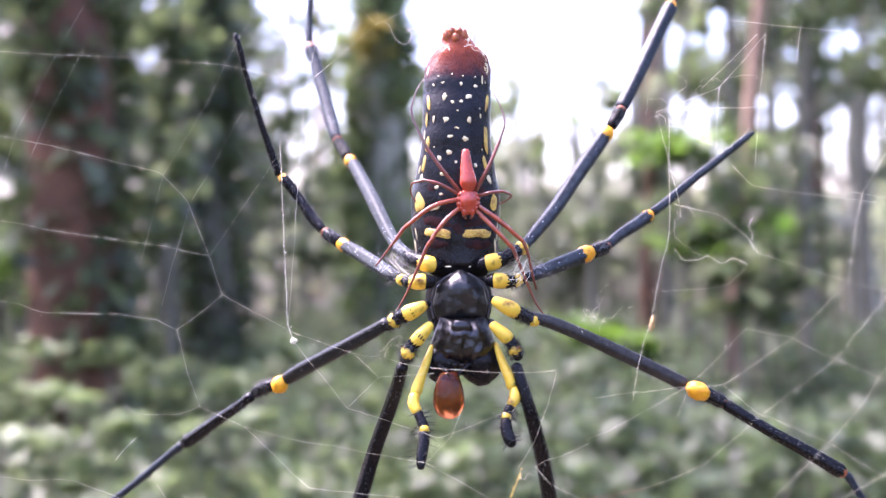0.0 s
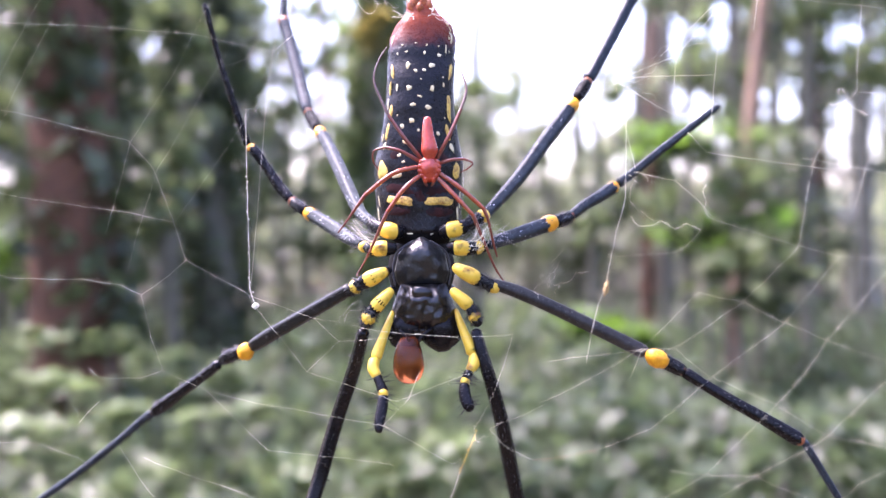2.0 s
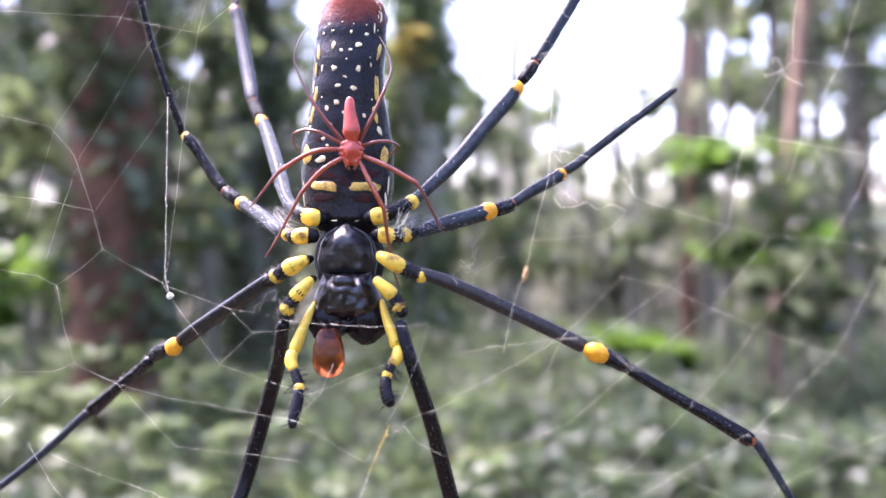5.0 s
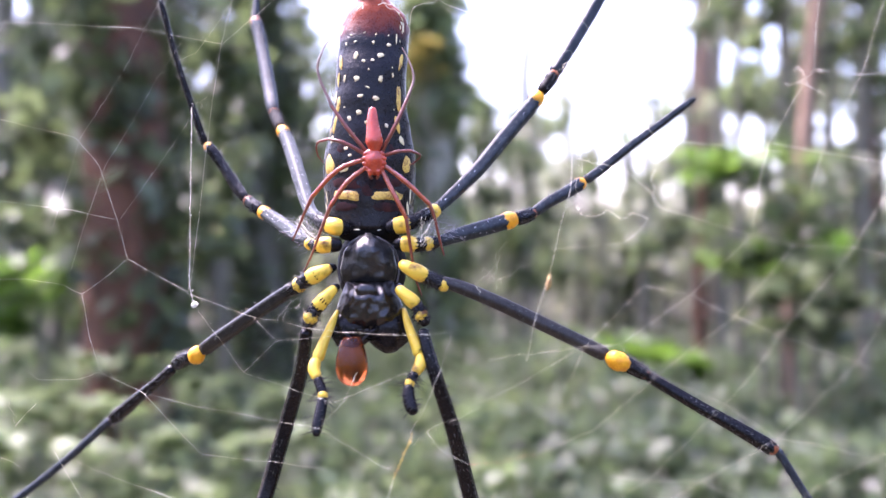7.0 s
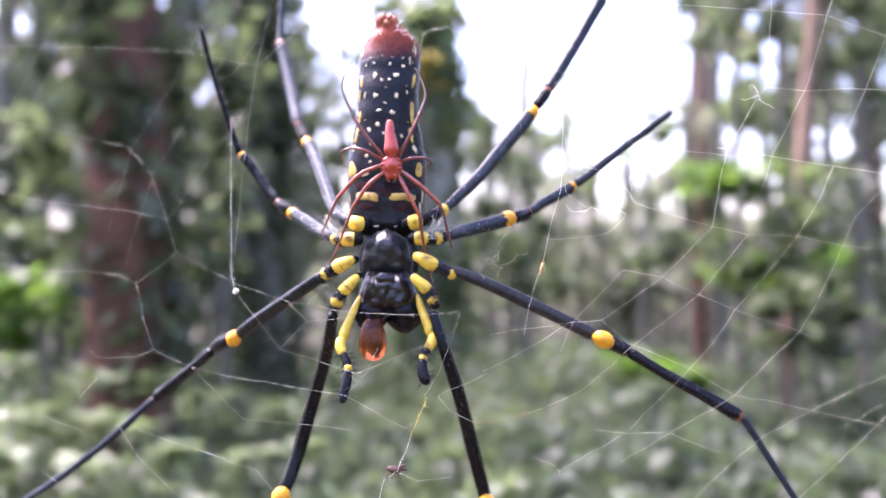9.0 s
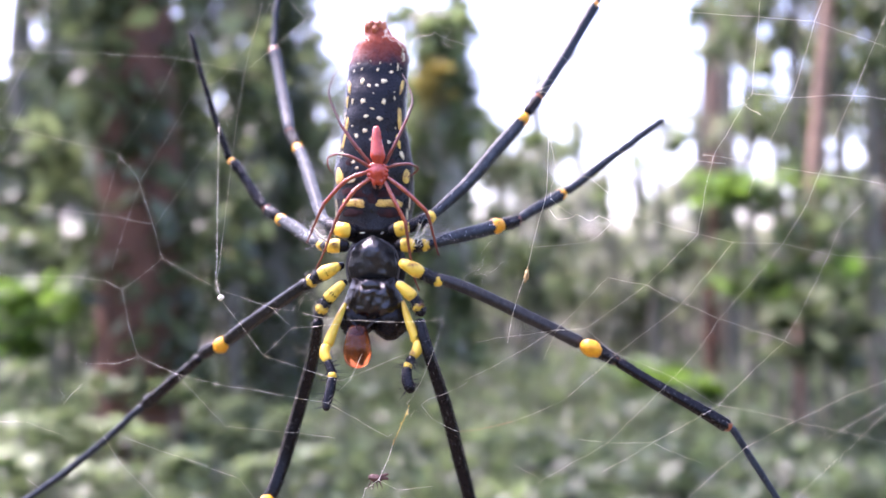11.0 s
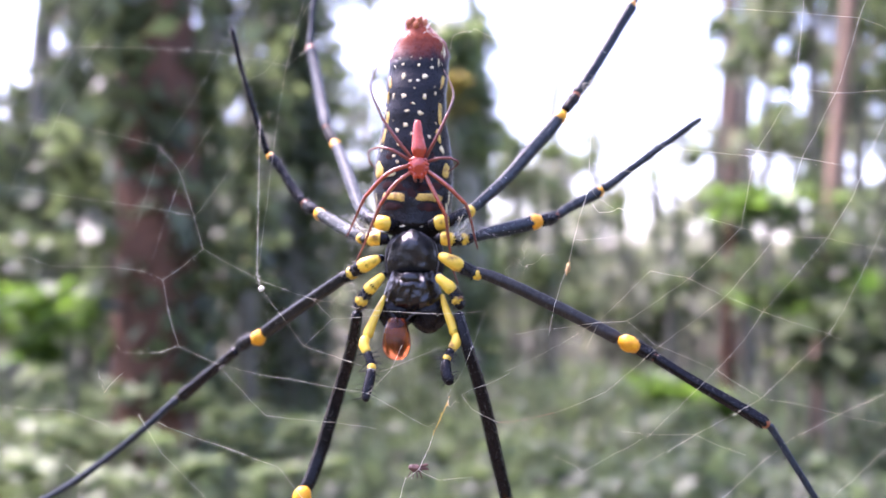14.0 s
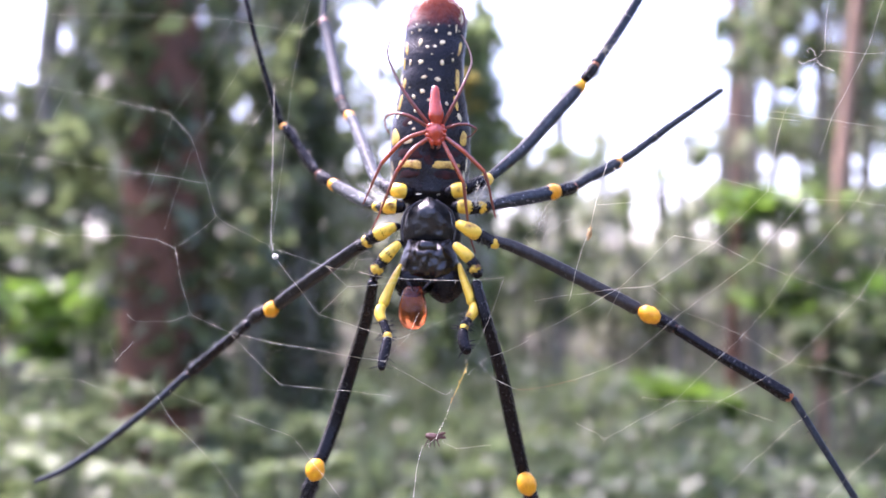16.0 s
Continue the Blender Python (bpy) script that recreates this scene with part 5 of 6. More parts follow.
# ================= the forest =================
ground = new("ground", bpy.data.meshes.new("ground"))
bm = bmesh.new()
bmesh.ops.create_grid(bm, x_segments=80, y_segments=80, size=150)
for v in bm.verts:
    r = math.hypot(v.co.x, v.co.y)
    v.co.z = 0.12 * noise.noise(v.co * 0.25) - 0.06 + max(0, r - 60) * 0.01
bm.to_mesh(ground.data)
bm.free()
ground.data.materials.append(SOIL)
tagged(ground, "brown leaf-littered forest floor", "ground", kind="structure")

RNG = np.random.default_rng(7)


# chinks cut in the far leaves to fit the camera's view, so sky shows through: sideways and upward slope from the web,
# radius
RND = random.Random(17)
CHINKS = np.array([(RND.uniform(0.12, 0.48), 0.035 + 0.085 * RND.random() ** 0.8, RND.uniform(0.011, 0.017)) for _ in range(46)]
                  + [(RND.uniform(-0.4, -0.1), RND.uniform(0.1, 0.24), RND.uniform(0.011, 0.016)) for _ in range(6)])


def unchinked(c, x=0.0, y=0.0):
    """Which of the leaf places leave the chinks free, for a thing that stands at x, y."""
    u, w = (c[:, 0] + x) / (c[:, 1] + y), (c[:, 2] - 1.5) / (c[:, 1] + y)
    near = np.hypot(u[:, None] - CHINKS[None, :, 0], w[:, None] - CHINKS[None, :, 1]) < CHINKS[None, :, 2]
    return ~near.any(1)


def leaf_mesh(name, centres, sizes, up=0.6, long=1.7, keep=None):
    """Many small folded leaves, each of two facets, in one mesh; keep picks among them."""
    c = np.asarray(centres, float)
    n = len(c)
    nor = RNG.normal(size=(n, 3)) * (1 - up * 0.5) + np.array([0, 0, up * 1.4])
    nor /= np.linalg.norm(nor, axis=1)[:, None]
    along = np.cross(nor, RNG.normal(size=(n, 3)))
    along /= np.linalg.norm(along, axis=1)[:, None]
    side = np.cross(nor, along)
    s = np.asarray(sizes, float)[:, None]
    if keep is not None:
        c, nor, along, side, s = c[keep], nor[keep], along[keep], side[keep], s[keep]
        n = len(c)
    verts = np.empty((n, 4, 3))
    verts[:, 0] = c - along * s * long * 0.5
    verts[:, 1] = c + side * s * 0.5 + nor * s * 0.12 - along * s * 0.1
    verts[:, 2] = c + along * s * long * 0.5 - nor * s * 0.1
    verts[:, 3] = c - side * s * 0.5 + nor * s * 0.12 - along * s * 0.1
    mesh = bpy.data.meshes.new(name)
    mesh.vertices.add(4 * n)
    mesh.vertices.foreach_set("co", verts.ravel())
    idx = np.arange(n)[:, None] * 4
    tris = np.concatenate([idx + [0, 1, 2], idx + [0, 2, 3]], 1).ravel()
    mesh.loops.add(6 * n)
    mesh.loops.foreach_set("vertex_index", tris)
    mesh.polygons.add(2 * n)
    mesh.polygons.foreach_set("loop_start", np.arange(2 * n) * 3)
    mesh.update(calc_edges=True)
    mesh.validate()
    return mesh


def clumped(centre, radii, n, clumps, spread=0.3):
    """Points gathered in clumps inside an ellipsoid, with gaps between."""
    d = RNG.normal(size=(clumps, 3))
    d *= (RNG.random((clumps, 1)) ** 0.45) / np.linalg.norm(d, axis=1)[:, None]
    pick = RNG.integers(0, clumps, n)
    p = d[pick] + RNG.normal(size=(n, 3)) * spread * RNG.uniform(0.4, 1.0, (clumps, 1))[pick]
    return p * np.array(radii) + np.array(centre)


def trunk_points(x, y, r, h, lean, seed, base=-0.1):
    rnd = random.Random(seed)
    pts = []
    for k in range(9):
        s = k / 8
        pts.append((x + lean[0] * s + rnd.uniform(-0.25, 0.25) * r, y + lean[1] * s + rnd.uniform(-0.25, 0.25) * r, base + (h - base) * s,
                    r * (1.0 - 0.45 * s) * (1.35 if k == 0 else 1)))
    return pts


def tree(x, y, r, h, bark, leaf, crowns, label, lean=(0, 0), seed=0, vine=0, leaf_size=0.07, limbs=4, vine_leaf=None, vine_from=0.0):
    """A trunk with limbs and clumps of leaves; crowns: (dx, dy, z, rx, ry, rz, leaves)."""
    t = thing("tree", (x, y, 0), label, "tree")
    rnd = random.Random(seed)
    pts = trunk_points(0, 0, r, h, lean, seed)
    part("trunk", tube(pts, 14, 3, rough=0.06), bark, t)
    for k in range(limbs):
        s = rnd.uniform(0.35, 0.9)
        p = pts[int(s * 8)]
        a = rnd.uniform(0, 6.28)
        ln = rnd.uniform(0.6, 1.6)
        limb = [(p[0], p[1], p[2], r * 0.3)]
        for q in range(1, 5):
            limb.append((p[0] + math.cos(a) * ln * q / 4 + rnd.uniform(-0.08, 0.08), p[1] + math.sin(a) * ln * q / 4, p[2] + ln * 0.5 * q / 4 + rnd.uniform(-0.05, 0.1), r * 0.3 * (1 - q / 5)))
        part("limb", tube(limb, 7, 3), bark, t)
    for dx, dy, z, rx, ry, rz, n in crowns:
        c = clumped((dx, dy, z), (rx, ry, rz), n, max(6, n // 45))
        part("crown", leaf_mesh("crown", c, RNG.uniform(0.6, 1.3, len(c)) * leaf_size, keep=unchinked(c, x, y) if y > 7.5 else None), leaf, t)
    if vine:
        z = RNG.uniform(vine_from, min(h, 4.5), vine)
        a = RNG.uniform(0, 6.28, vine)
        keep = np.sin(z * 2.3 + a * 1.5 + seed) + RNG.normal(size=vine) * 0.5 > -0.35
        z, a = z[keep], a[keep]
        rad = r * (1 - 0.4 * z / h) + RNG.exponential(0.05, len(z))
        c = np.stack([np.cos(a) * rad + lean[0] * z / h, np.sin(a) * rad + lean[1] * z / h, z], 1)
        part("climbing_vine", leaf_mesh("vine", c, RNG.uniform(0.05, 0.1, len(z)), 0.2), vine_leaf or leaf, t, "vine leaves clothing the trunk")
    return t


# big reddish trunk, half clothed in leaves
tree(-1.19, 3.9, 0.19, 7, BARK_RED, LEAF_MID, [(-0.4, 0.3, 2.0, 0.3, 0.3, 0.45, 240), (0.32, 0.5, 2.1, 0.2, 0.25, 0.45, 220), (-0.05, -0.05, 2.4, 0.25, 0.15, 0.18, 150), (0.3, 0.3, 1.55, 0.15, 0.2, 0.3, 120)],
     "thick reddish-brown forest tree with leafy vines", (0.02, 0.1), 3, 1500, limbs=3, vine_leaf=LEAF_DARK, vine_from=1.0)
# vine-clad trunk behind the spider, colours lightened to make up for its unlit front
tree(0.01, 7.0, 0.22, 3.3, BARK_LIGHTENED, LEAF_PALE, [(0, -0.05, 1.5, 0.26, 0.3, 0.4, 260), (0.02, -0.05, 2.1, 0.24, 0.3, 0.4, 260), (-0.02, -0.05, 2.7, 0.26, 0.3, 0.4, 260), (0.03, 0, 3.15, 0.26, 0.25, 0.4, 90)],
     "broken grey-green forest tree thick with vines", (-0.02, 0), 5, 3600, limbs=0, vine_leaf=LEAF_LIGHTENED)
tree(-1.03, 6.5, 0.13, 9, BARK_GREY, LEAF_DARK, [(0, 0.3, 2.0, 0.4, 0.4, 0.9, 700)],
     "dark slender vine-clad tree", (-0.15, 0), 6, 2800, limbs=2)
# slim pale trunks
tree(1.83, 5.3, 0.044, 9, BARK_PINK, LEAF_MID, [(0.9, 0.8, 4.6, 0.5, 0.6, 0.5, 300)], "slim tree with pale pinkish bark", (0.75, 0), 8, 0, limbs=2)
tree(3.04, 11.0, 0.11, 11, BARK_PINK, LEAF_MID, [(0.2, 0.5, 4.6, 0.7, 0.8, 0.6, 300)], "slim tree with pale brownish bark", (-0.3, 0), 9, 0, limbs=3)
tree(1.98, 7.5, 0.06, 2.0, BARK_RED, LEAF_MID, [(0, 0.1, 1.95, 0.3, 0.3, 0.25, 160)], "thin reddish young tree", (0.05, 0), 14, 0, limbs=2)
tree(4.51, 10.5, 0.12, 10, BARK_RED, LEAF_PALE, [(0, 0, 3.7, 0.7, 0.8, 0.7, 600), (0.3, 0.2, 5.0, 0.9, 0.8, 0.8, 600)], "dark leafy broad forest tree", (0.1, 0), 11, 1800)
tree(-2.59, 6.0, 0.13, 2.7, BARK_GREY, LEAF_MID, [(0, 0, 2.0, 0.5, 0.5, 0.6, 600)], "vine-hung leafy forest tree", (0.1, 0), 12, 500)
tree(-3.78, 8.0, 0.18, 3.0, BARK_GREY, LEAF_DARK, [(0, 0, 2.3, 0.8, 0.8, 0.5, 700)], "vine-hung leafy forest tree", (0.0, 0), 13, 300)

# saplings with bright leaves
for x, y, z, rx, rz, n, mat, label in (
        (1.77, 5.1, 1.92, 0.4, 0.09, 150, LEAF_BRIGHT, "young tree with bright green leaves"),
        (1.68, 5.1, 1.47, 0.36, 0.26, 110, LEAF_BRIGHT, "young tree with bright green leaves"),
        (1.94, 5.1, 1.69, 0.34, 0.26, 120, LEAF_PALE, "pale leafy sapling in the undergrowth"),
        (1.78, 4.9, 1.52, 0.3, 0.2, 150, LEAF_PALE, "pale leafy sapling in the undergrowth"),
        (1.72, 4.7, 1.22, 0.32, 0.2, 150, LEAF_MID, "leafy sapling in the undergrowth"),
        (-1.72, 4.4, 1.31, 0.4, 0.15, 240, LEAF_BRIGHT, "young tree with bright green leaves"),
        (-2.18, 4.8, 1.47, 0.3, 0.2, 300, LEAF_MID, "leafy sapling in the undergrowth"),
        (1.16, 5.2, 0.88, 0.25, 0.12, 200, LEAF_BRIGHT, "young tree with bright green leaves"),
        (1.54, 8.0, 1.13, 0.18, 0.4, 240, LEAF_DARK, "dark leafy sapling in the undergrowth"),
        (3.42, 8.5, 1.26, 0.25, 0.45, 260, LEAF_PALE, "pale leafy sapling in the undergrowth"),
        (-1.07, 5.0, 1.59, 0.1, 0.1, 40, LEAF_YELLOW, "sapling with yellowing leaves"),
        (-0.02, 6.6, 2.78, 0.16, 0.14, 75, LEAF_YELLOW, "sapling with yellowing leaves")):
    t = thing("sapling", (x, y, 0), label, "sapling", "saplings")
    part("stem", tube([(0, 0, -0.05, 0.02), (0.03, 0, z * 0.5, 0.015), (0, 0.02, z, 0.008)], 7, 3), BARK_GREY, t)
    c = clumped((0, 0, z), (rx, rx * 0.8, rz), n, max(5, n // 30))
    part("crown", leaf_mesh("crown", c, RNG.uniform(0.05, 0.11, n), 0.9), mat, t)

def cover(u, w):
    """How many leaves deep the forest stands in a direction, fitted to the camera's view: sideways and upward slope
    from the web. A clearing opens ahead, with bright gaps beside it.
    """
    u = 0.083 + (u - 0.083) / 1.07 + 0.016 * noise.noise(Vector((u * 30, w * 30, 1)))
    w = w + 0.02 * noise.noise(Vector((u * 25, w * 25, 6)))
    if u < -0.36 and w > 0.215:
        return 0.1
    if u < -0.22:
        return 2.6
    if u < -0.109:
        return 1.25 if w > 0.15 else 2.5
    if u < -0.085:
        return 0.5 if w > 0.1 else 2.0
    if u < -0.03:
        return 0.05 if w > 0.12 else 0.9 if w > 0.04 else 2.0
    if u < 0.035:
        return 0.15 if w > 0.18 else 0.9 if w > 0.05 else 1.5
    if u < 0.245:
        return 0.0 if w > 0.165 else 0.45 if w > 0.12 else 1.3 if w > 0.06 else 1.8
    for gu, gw, r in ((0.28, 0.195, 0.026), (0.405, 0.16, 0.036), (0.41, 0.105, 0.034), (0.36, 0.075, 0.02), (0.33, 0.2, 0.015), (0.47, 0.19, 0.03)):
        if math.hypot(u - gu, w - gw) < r:
            return 0.1
    if u > 0.365 and w < 0.1:
        return 0.35
    if u < 0.285:
        return 0.8 if w > 0.08 else 2.2
    return 2.3 if w > 0.13 else 0.7 if w > 0.03 else 1.5


# slim trunks standing further off
for k in range(36):
    y = RNG.uniform(9, 34)
    u = RNG.uniform(-0.6, 0.65)
    r = RNG.uniform(0.05, 0.16)
    clearing = 0.03 < u < 0.24 or u < -0.36
    h = 1.5 + RNG.uniform(0.08, 0.16) * y if clearing else RNG.uniform(8, 11)
    crowns = []
    for q in range(3):
        w, du, dw = RNG.uniform(0.03, 0.06) * y, RNG.uniform(-0.04, 0.04), RNG.uniform(-0.03, 0.1 if clearing else 0.2)
        if RNG.random() * 2 < cover(u + du, dw):
            crowns.append((du * y, RNG.uniform(-0.5, 0.5), 1.5 + dw * y, w, w, w * RNG.uniform(0.6, 1.3), int(RNG.uniform(80, 170))))
    # crowns over the clearing and to the right take the haze-paled leaves
    tree(u * y, y, r, h, BARK_PINK if k % 5 == 0 else BARK_GREY, LEAF_HAZED if clearing or u > 0.2 else LEAF_DARK if k % 3 else LEAF_MID, crowns,
         "distant low bushy forest tree" if clearing else "distant slim grey forest tree", (RNG.uniform(-0.4, 0.4), 0), 100 + k, 0, leaf_size=0.009 * y, limbs=2)


# understorey: young trees whose boughs carry loose sprays of leaves, with gaps between them
made = 0
while made < 92:
    y, u = RNG.uniform(5.5, 14), RNG.uniform(-0.52, 0.56)
    sprays = []
    for _ in range(15):
        du, w = RNG.normal() * 0.03, RNG.uniform(-0.03, 0.4)
        if RNG.random() * 2.6 < cover(u + du, w):
            sprays.append((du * y, RNG.uniform(-0.4, 0.4), 1.5 + w * y))
    if len(sprays) < 3:
        continue
    top = max(p[2] for p in sprays)
    # leaf colour by place: darker on the left, paled for haze ahead and far off
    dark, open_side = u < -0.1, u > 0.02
    t = thing("young_tree", (u * y, y, 0), "young forest tree with loose dark leaves" if dark and made % 2 else "young forest tree with grey-green leaves paled for haze" if open_side or y > 10.5
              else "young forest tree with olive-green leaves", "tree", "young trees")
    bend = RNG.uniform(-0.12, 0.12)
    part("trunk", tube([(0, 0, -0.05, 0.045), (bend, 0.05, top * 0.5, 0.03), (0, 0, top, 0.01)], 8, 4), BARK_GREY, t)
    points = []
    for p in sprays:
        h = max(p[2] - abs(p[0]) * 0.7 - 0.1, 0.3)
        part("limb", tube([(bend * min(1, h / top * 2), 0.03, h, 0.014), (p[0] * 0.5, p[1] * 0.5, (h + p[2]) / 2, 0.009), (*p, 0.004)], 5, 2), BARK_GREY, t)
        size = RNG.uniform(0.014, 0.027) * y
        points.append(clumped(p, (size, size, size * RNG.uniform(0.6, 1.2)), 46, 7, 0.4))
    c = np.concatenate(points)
    part("crown", leaf_mesh("crown", c, RNG.uniform(0.0065, 0.0125, len(c)) * y, 0.45, keep=unchinked(c, u * y, y)), LEAF_DARK if dark and made % 2 or made % 7 == 0 else LEAF_MID if dark else LEAF_HAZED if open_side and y > 8 else LEAF_PALE if open_side or y > 10.5 else LEAF_MID, t)
    made += 1

# broad-leaved shrubs added to brighten the undergrowth, placed to fit the camera's view: across, away, height, radius
for x, y, z, r in (
        (-1.4, 3.3, 1.17, 0.10),
        (-1.08, 3.1, 1.13, 0.09),
        (-.92, 3.4, 1.11, 0.08),
        (-1.15, 2.9, 1.05, 0.09),
        (-.91, 2.9, 1.03, 0.09),
        (-.72, 3.2, 1.04, 0.09),
        (-.48, 3.1, 1.02, 0.08),
        (-1.18, 2.7, 0.97, 0.08),
        (-.93, 2.6, 0.95, 0.08),
        (-.71, 2.7, 0.95, 0.08),
        (-.5, 2.7, 0.95, 0.07),
        (-.33, 2.9, 0.95, 0.07),
        (-.34, 3.5, 1.08, 0.08)):
    t = thing("shrub", (x, y, 0), "low shrub with broad leaves lightened in colour", "shrub", "shrubs")
    part("stem", tube([(0.02, 0, -0.05, 0.012), (-0.01, 0.01, z * 0.5, 0.009), (0, 0, z, 0.005)], 6, 3), BARK_GREY, t)
    c = clumped((0, 0, z), (r, r, r * 0.7), 46, 8, 0.3)
    part("leaves", leaf_mesh("leaves", c, RNG.uniform(0.03, 0.055, 46), 1.3), LEAF_LIGHTENED, t)

# unseen tall trees beside the view, added so their crowns shade the undergrowth
for x, y, dx, dy, z in ((-5.2, 7.0, 1.4, 0.2, 5.6), (-6.5, 9.5, 2.2, 0.0, 6.6), (3.2, 3.0, -0.5, 0.3, 4.2)):
    tree(x, y, 0.17, z + 1.5, BARK_GREY, LEAF_DARK, [(dx, dy, z, 1.2, 1.2, 0.7, 900), (dx * 0.3, dy + 0.9, z + 0.8, 1.0, 1.0, 0.6, 600)], "unseen tall tree added to shade the undergrowth", (0.1, 0), int(50 + 10 * x), 0, leaf_size=0.15, limbs=4)

# unseen trees behind the viewer and at the sides, added to block low sky light; open overhead
for k in range(16):
    a = radians(55 + 250 * k / 15)
    d = RNG.uniform(4.5, 9)
    tree(math.sin(a) * d, math.cos(a) * d, RNG.uniform(0.1, 0.2), 8, BARK_GREY, LEAF_DARK,
         [(RNG.uniform(-0.5, 0.5), RNG.uniform(-0.5, 0.5), 0.9 + 1.2 * q + RNG.uniform(-0.3, 0.3), 1.1, 1.1, 0.8, 300) for q in range(3)], "unseen forest tree added to block low sky light", (0.1, 0), 300 + k, 0, leaf_size=0.15, limbs=2)

# waist-high undergrowth all round, thickest ahead; a small open place where the web hangs
n = 150000
ahead = RNG.random(n) < 0.72
y = np.where(ahead, 1.6 + 10.4 * RNG.random(n) ** 1.55, 0)
x = RNG.normal(size=n) * (1.0 + y * 0.36)
turn, away = RNG.uniform(0, 2 * math.pi, n), 2.2 + 7 * RNG.random(n)
x, y = np.where(ahead, x, away * np.sin(turn)), np.where(ahead, y, away * np.cos(turn))
keep = np.hypot(x, y) + np.array([0.5 * noise.noise(Vector((a * 1.7, b * 1.7, 8))) for a, b in zip(x, y)]) > 2.0
edge = np.array([1.7 + 0.9 * noise.noise(Vector((a * 0.8, 0, 15))) + 0.4 * noise.noise(Vector((a * 2.3, 0, 18))) + 0.12 * a * a for a in x])
keep &= ~ahead | (y > edge + RNG.exponential(0.3, n))
x, y = x[keep], y[keep]
n = len(x)
top = np.array([0.9 + 0.3 * noise.noise(Vector((a * 0.9, b * 0.9, 0))) + 0.18 * noise.noise(Vector((a * 2.6, b * 2.6, 3))) + 0.09 * noise.noise(Vector((a * 6.5, b * 6.5, 9))) for a, b in zip(x, y)])
r = np.hypot(x, y)
top -= 0.22 * np.exp(-((r - 2.0) / 0.8)) + 0.035 * np.maximum(r - 2.2, 0)
z = top * (1 - 0.5 * RNG.random(n) ** 2.2)
size = RNG.uniform(0.022, 0.06, n)
# more of the darkened leaves to the right, shade painted by colour
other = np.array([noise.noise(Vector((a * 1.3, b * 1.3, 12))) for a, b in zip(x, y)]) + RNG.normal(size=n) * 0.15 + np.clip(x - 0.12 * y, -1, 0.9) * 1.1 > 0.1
# lighter patches on the left: leaf glints of the sky, put into the colour
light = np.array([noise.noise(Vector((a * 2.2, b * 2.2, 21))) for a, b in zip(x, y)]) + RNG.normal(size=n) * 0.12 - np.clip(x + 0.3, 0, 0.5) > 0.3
for name, pick, leaf, label in (("undergrowth", ~other & ~light, LEAF_PALE, "dense pale-green waist-high undergrowth leaves"), ("undergrowth", other & ~light, LEAF_SHADED, "waist-high undergrowth leaves with shade in their colour"),
                                ("undergrowth", light, LEAF_LIGHTENED, "waist-high undergrowth leaves with sky glints in their colour")):
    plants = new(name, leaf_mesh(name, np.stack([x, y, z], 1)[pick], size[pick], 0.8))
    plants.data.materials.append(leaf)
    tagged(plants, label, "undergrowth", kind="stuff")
n = 1800
turn, away = RNG.uniform(0, 2 * math.pi, n), RNG.uniform(2.3, 10, n)
xs, ys = away * np.sin(turn), away * np.cos(turn)
bm = bmesh.new()
for a, b in zip(xs, ys):
    tube([(a, b, -0.05, 0.006), (a + RNG.uniform(-0.1, 0.1), b, 0.45, 0.005), (a + RNG.uniform(-0.2, 0.2), b, 0.9, 0.003)], 3, 1, bm, round_ends=False)
me = bpy.data.meshes.new("stems")
bm.to_mesh(me)
bm.free()
stems = new("undergrowth_stems", me)
me.materials.append(BARK_GREY)
tagged(stems, "thin woody stems under the leaves", "undergrowth", kind="stuff")

# bushes closing the view under the far trees, haze put into their leaf colour
n = 15000
y = 12 + 34 * RNG.random(n) ** 1.5
u = RNG.uniform(-0.62, 0.68, n)
rise = np.array([0.028 + 0.04 * noise.noise(Vector((a * 14, b * 0.25, 2))) + 0.03 * noise.noise(Vector((a * 45, b * 0.5, 5))) for a, b in zip(u, y)])
z = (1.5 + rise * y) * (1 - 0.75 * RNG.random(n) ** 1.7)
c = np.stack([u * y, y, z], 1)
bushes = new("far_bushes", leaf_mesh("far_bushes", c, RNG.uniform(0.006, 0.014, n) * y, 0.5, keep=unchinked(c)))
bushes.data.materials.append(LEAF_HAZED)
tagged(bushes, "far grey-green bushes with haze in their leaf colour", "undergrowth", kind="stuff")

# fallen leaves on the open ground
n = 9000
turn, away = RNG.uniform(0, 2 * math.pi, n), 5 * np.sqrt(RNG.random(n))
litter = new("leaf_litter", leaf_mesh("leaf_litter", np.stack([away * np.sin(turn), away * np.cos(turn), RNG.uniform(0.0, 0.06, n)], 1), RNG.uniform(0.03, 0.07, n), 1.6))
litter.data.materials.append(LITTER)
tagged(litter, "brown fallen leaves on the forest floor", "leaf litter", kind="stuff")

# dark-leaved trees that close bright gaps on the left
tree(-3.9, 12.5, 0.2, 9, BARK_GREY, LEAF_DARK, [(-0.2, 0, 2.0, 1.7, 0.8, 0.9, 900), (0.5, 0, 3.4, 1.3, 0.8, 0.7, 700)], "dark leafy tree closing gaps on the left", (0.1, 0), 45, 0, leaf_size=0.11, limbs=3)
tree(-5.6, 13.5, 0.2, 9, BARK_GREY, LEAF_DARK, [(0.3, 0, 2.2, 1.5, 0.8, 1.0, 900)], "dark leafy tree closing gaps on the left", (0.1, 0), 46, 0, leaf_size=0.11, limbs=3)
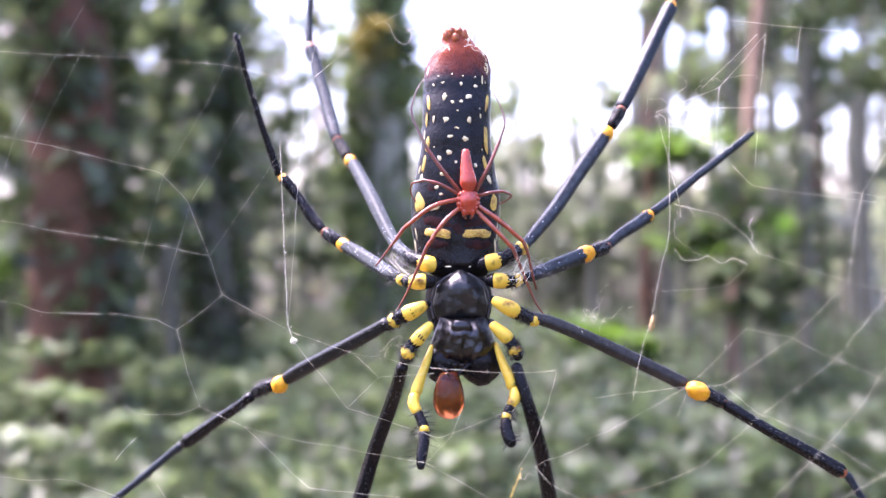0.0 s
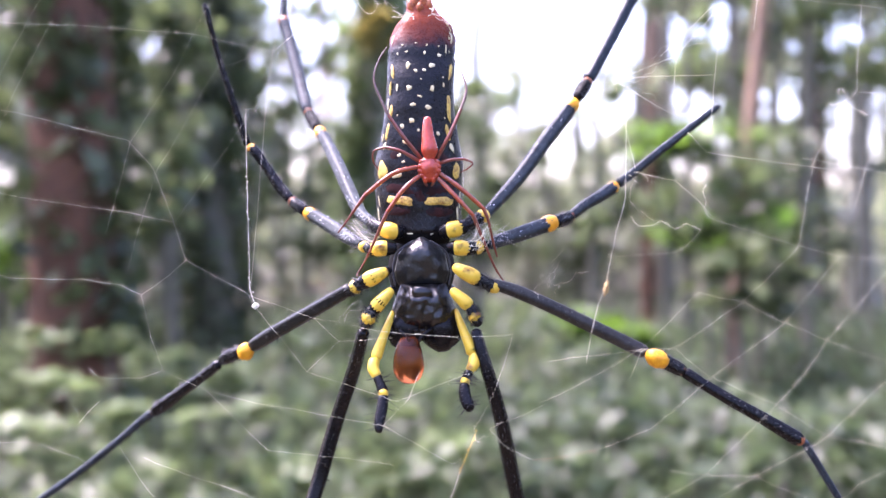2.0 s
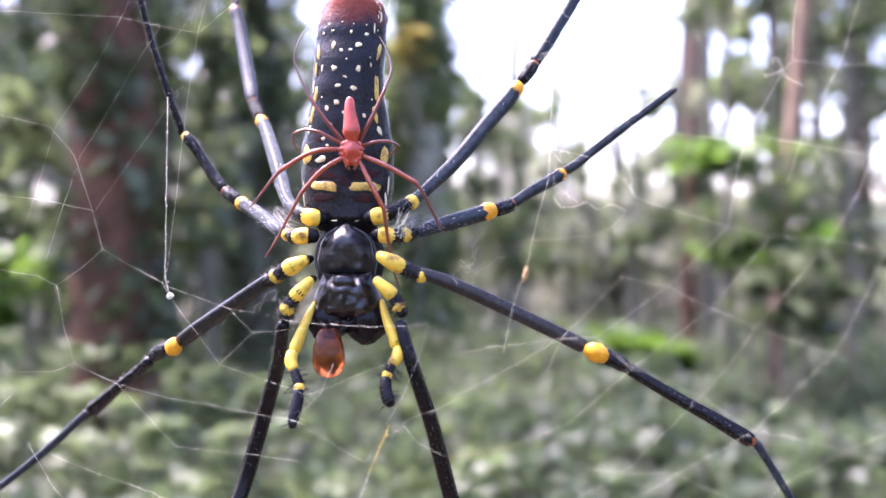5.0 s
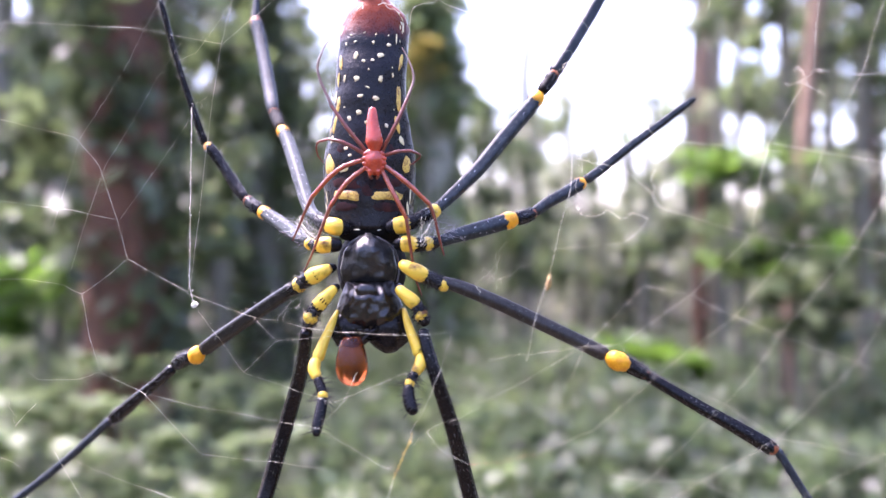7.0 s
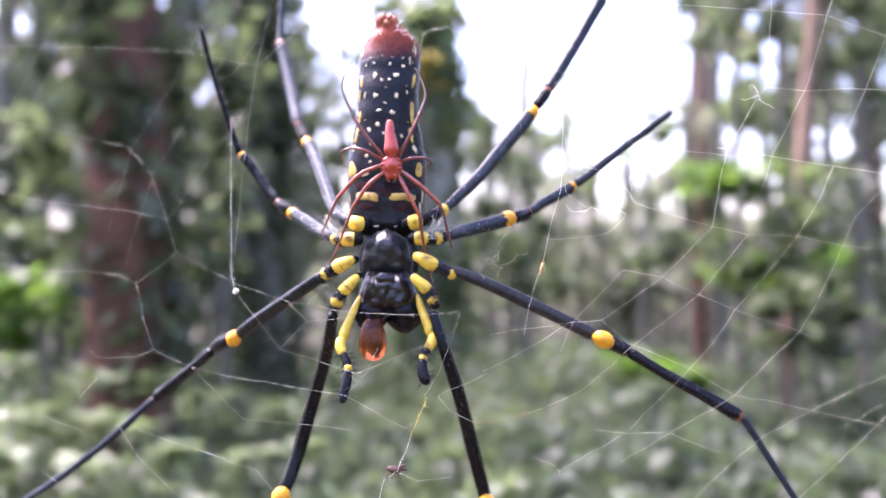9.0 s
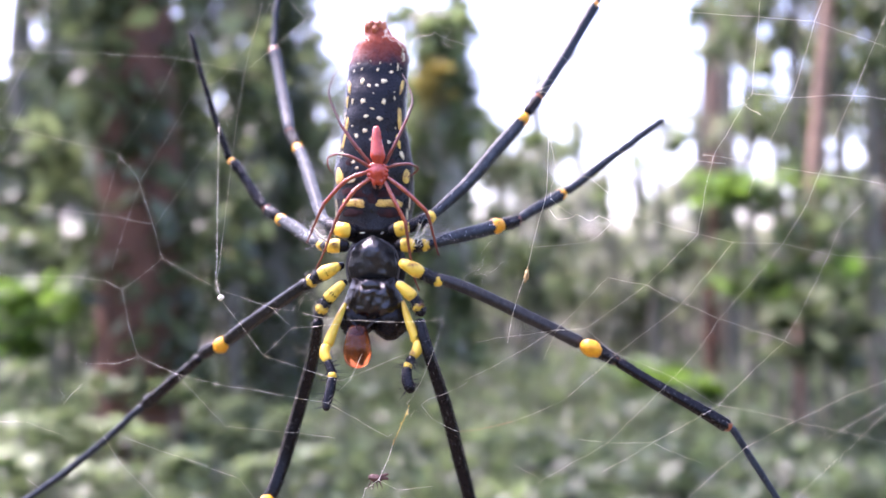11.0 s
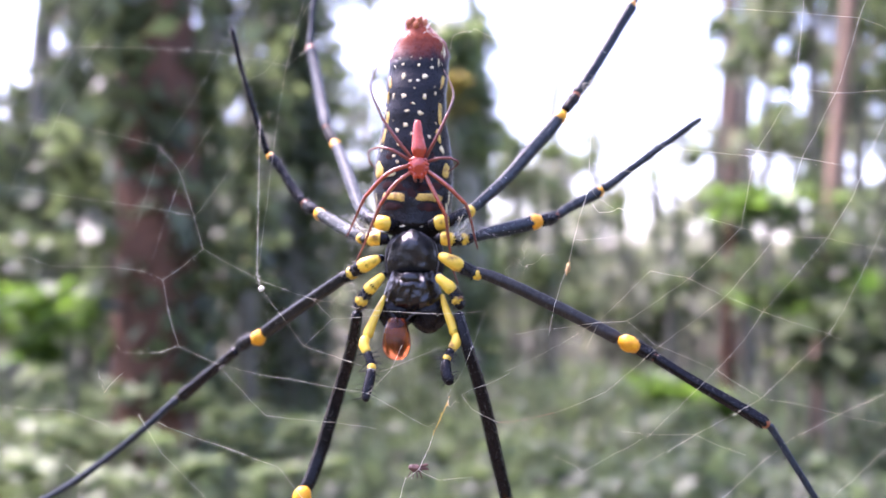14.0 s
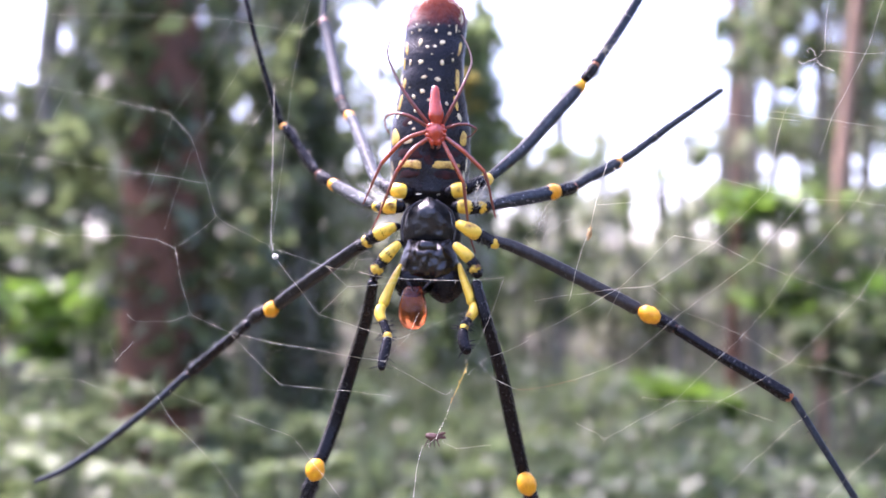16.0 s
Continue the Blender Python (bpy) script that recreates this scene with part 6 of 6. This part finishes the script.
# trees beyond the clearing, haze put into their pale bark
# cut short where glare would hide its top
tree(1.23, 15.0, 0.16, 4.6, BARK_LIGHTENED, LEAF_PALE, [], "slender forest tree with haze in its bark colour", (0.2, 0), 41, 0, limbs=3)
# two broad pale trunks added to stand in for hazy background
tree(5.25, 12.5, 0.24, 3.4, BARK_LIGHTENED, LEAF_PALE, [(0, 0, 3.1, 0.5, 0.5, 0.4, 120)], "broad pale trunk added in place of far haze", (0.1, 0), 43, 0, limbs=2)
tree(5.35, 11.0, 0.2, 3.1, BARK_LIGHTENED, LEAF_PALE, [(0, 0, 2.8, 0.4, 0.4, 0.4, 100)], "broad pale trunk added in place of far haze", (-0.1, 0), 44, 0, limbs=2)
tree(2.58, 19.0, 0.12, 13, BARK_LIGHTENED, LEAF_PALE, [], "slender forest tree with haze in its bark colour", (-0.3, 0), 42, 0, limbs=3)


def motions():
    """The red spider lifts and lowers its legs about the hips and bends them at the knees; the rest hangs still."""
    # seconds, lift, swing towards the viewer
    waves = (
        (leg_a, [(0, 0, 0), (2, 0, 0), (2.2, -34, 0), (2.5, -42, 0), (2.65, -10, -30), (2.8, -38, 0), (3, -14, -52), (3.2, -36, 0), (3.5, -44, -35), (3.65, -16, -45), (3.8, -44, 0), (4.2, -44, 0), (5, -12, 0), (6.3, 2, 0), (16, 2, 0)]),
        (leg_b, [(0, 0, 0), (3.3, 0, 0), (3.5, 26, 0), (3.8, 12, 0), (4, 4, 0), (4.2, 18, 0), (5, 16, 0), (6.3, 16, 0), (16, 16, 0)]),
        (leg_c, [(0, 0, 0), (2.3, 0, 0), (2.5, 34, 10), (2.8, 42, 25), (3, 48, 45), (3.3, 48, 35), (3.5, 42, 25), (3.7, 26, 10), (4, 28, 15), (4.2, 40, 25), (5, 8, 0), (6.3, -8, 0), (16, -9, 0)]),
        (leg_d, [(0, 0, 0), (2.5, 2, 0), (3, 12, 0), (3.5, 12, 0), (4, 10, 0), (4.2, 11, 0), (6.3, 0, 0), (16, 0, 0)]))
    for ob, rows in waves:
        at = ob.location.copy()
        walk(ob, [(t, pose(*at, 0, a, s)) for t, a, s in rows])
    bends = (
        (leg_a, [(0, 0), (2.2, 0), (2.5, -6), (2.8, 8), (3, 20), (3.2, 8), (3.5, -26), (3.8, 30), (4, 46), (4.2, 34), (5, 0), (16, 0)]),
        (leg_c, [(0, 0), (2.3, 0), (2.5, -52), (2.8, -48), (3, -50), (3.3, -54), (3.5, -56), (3.7, -38), (4, -32), (4.2, -38), (5, 0), (16, 0)]))
    for ob, rows in bends:
        shank = ob.children[0]
        at = shank.location.copy()
        walk(shank, [(t, pose(*at, 0, a, 0)) for t, a in rows])


motions()
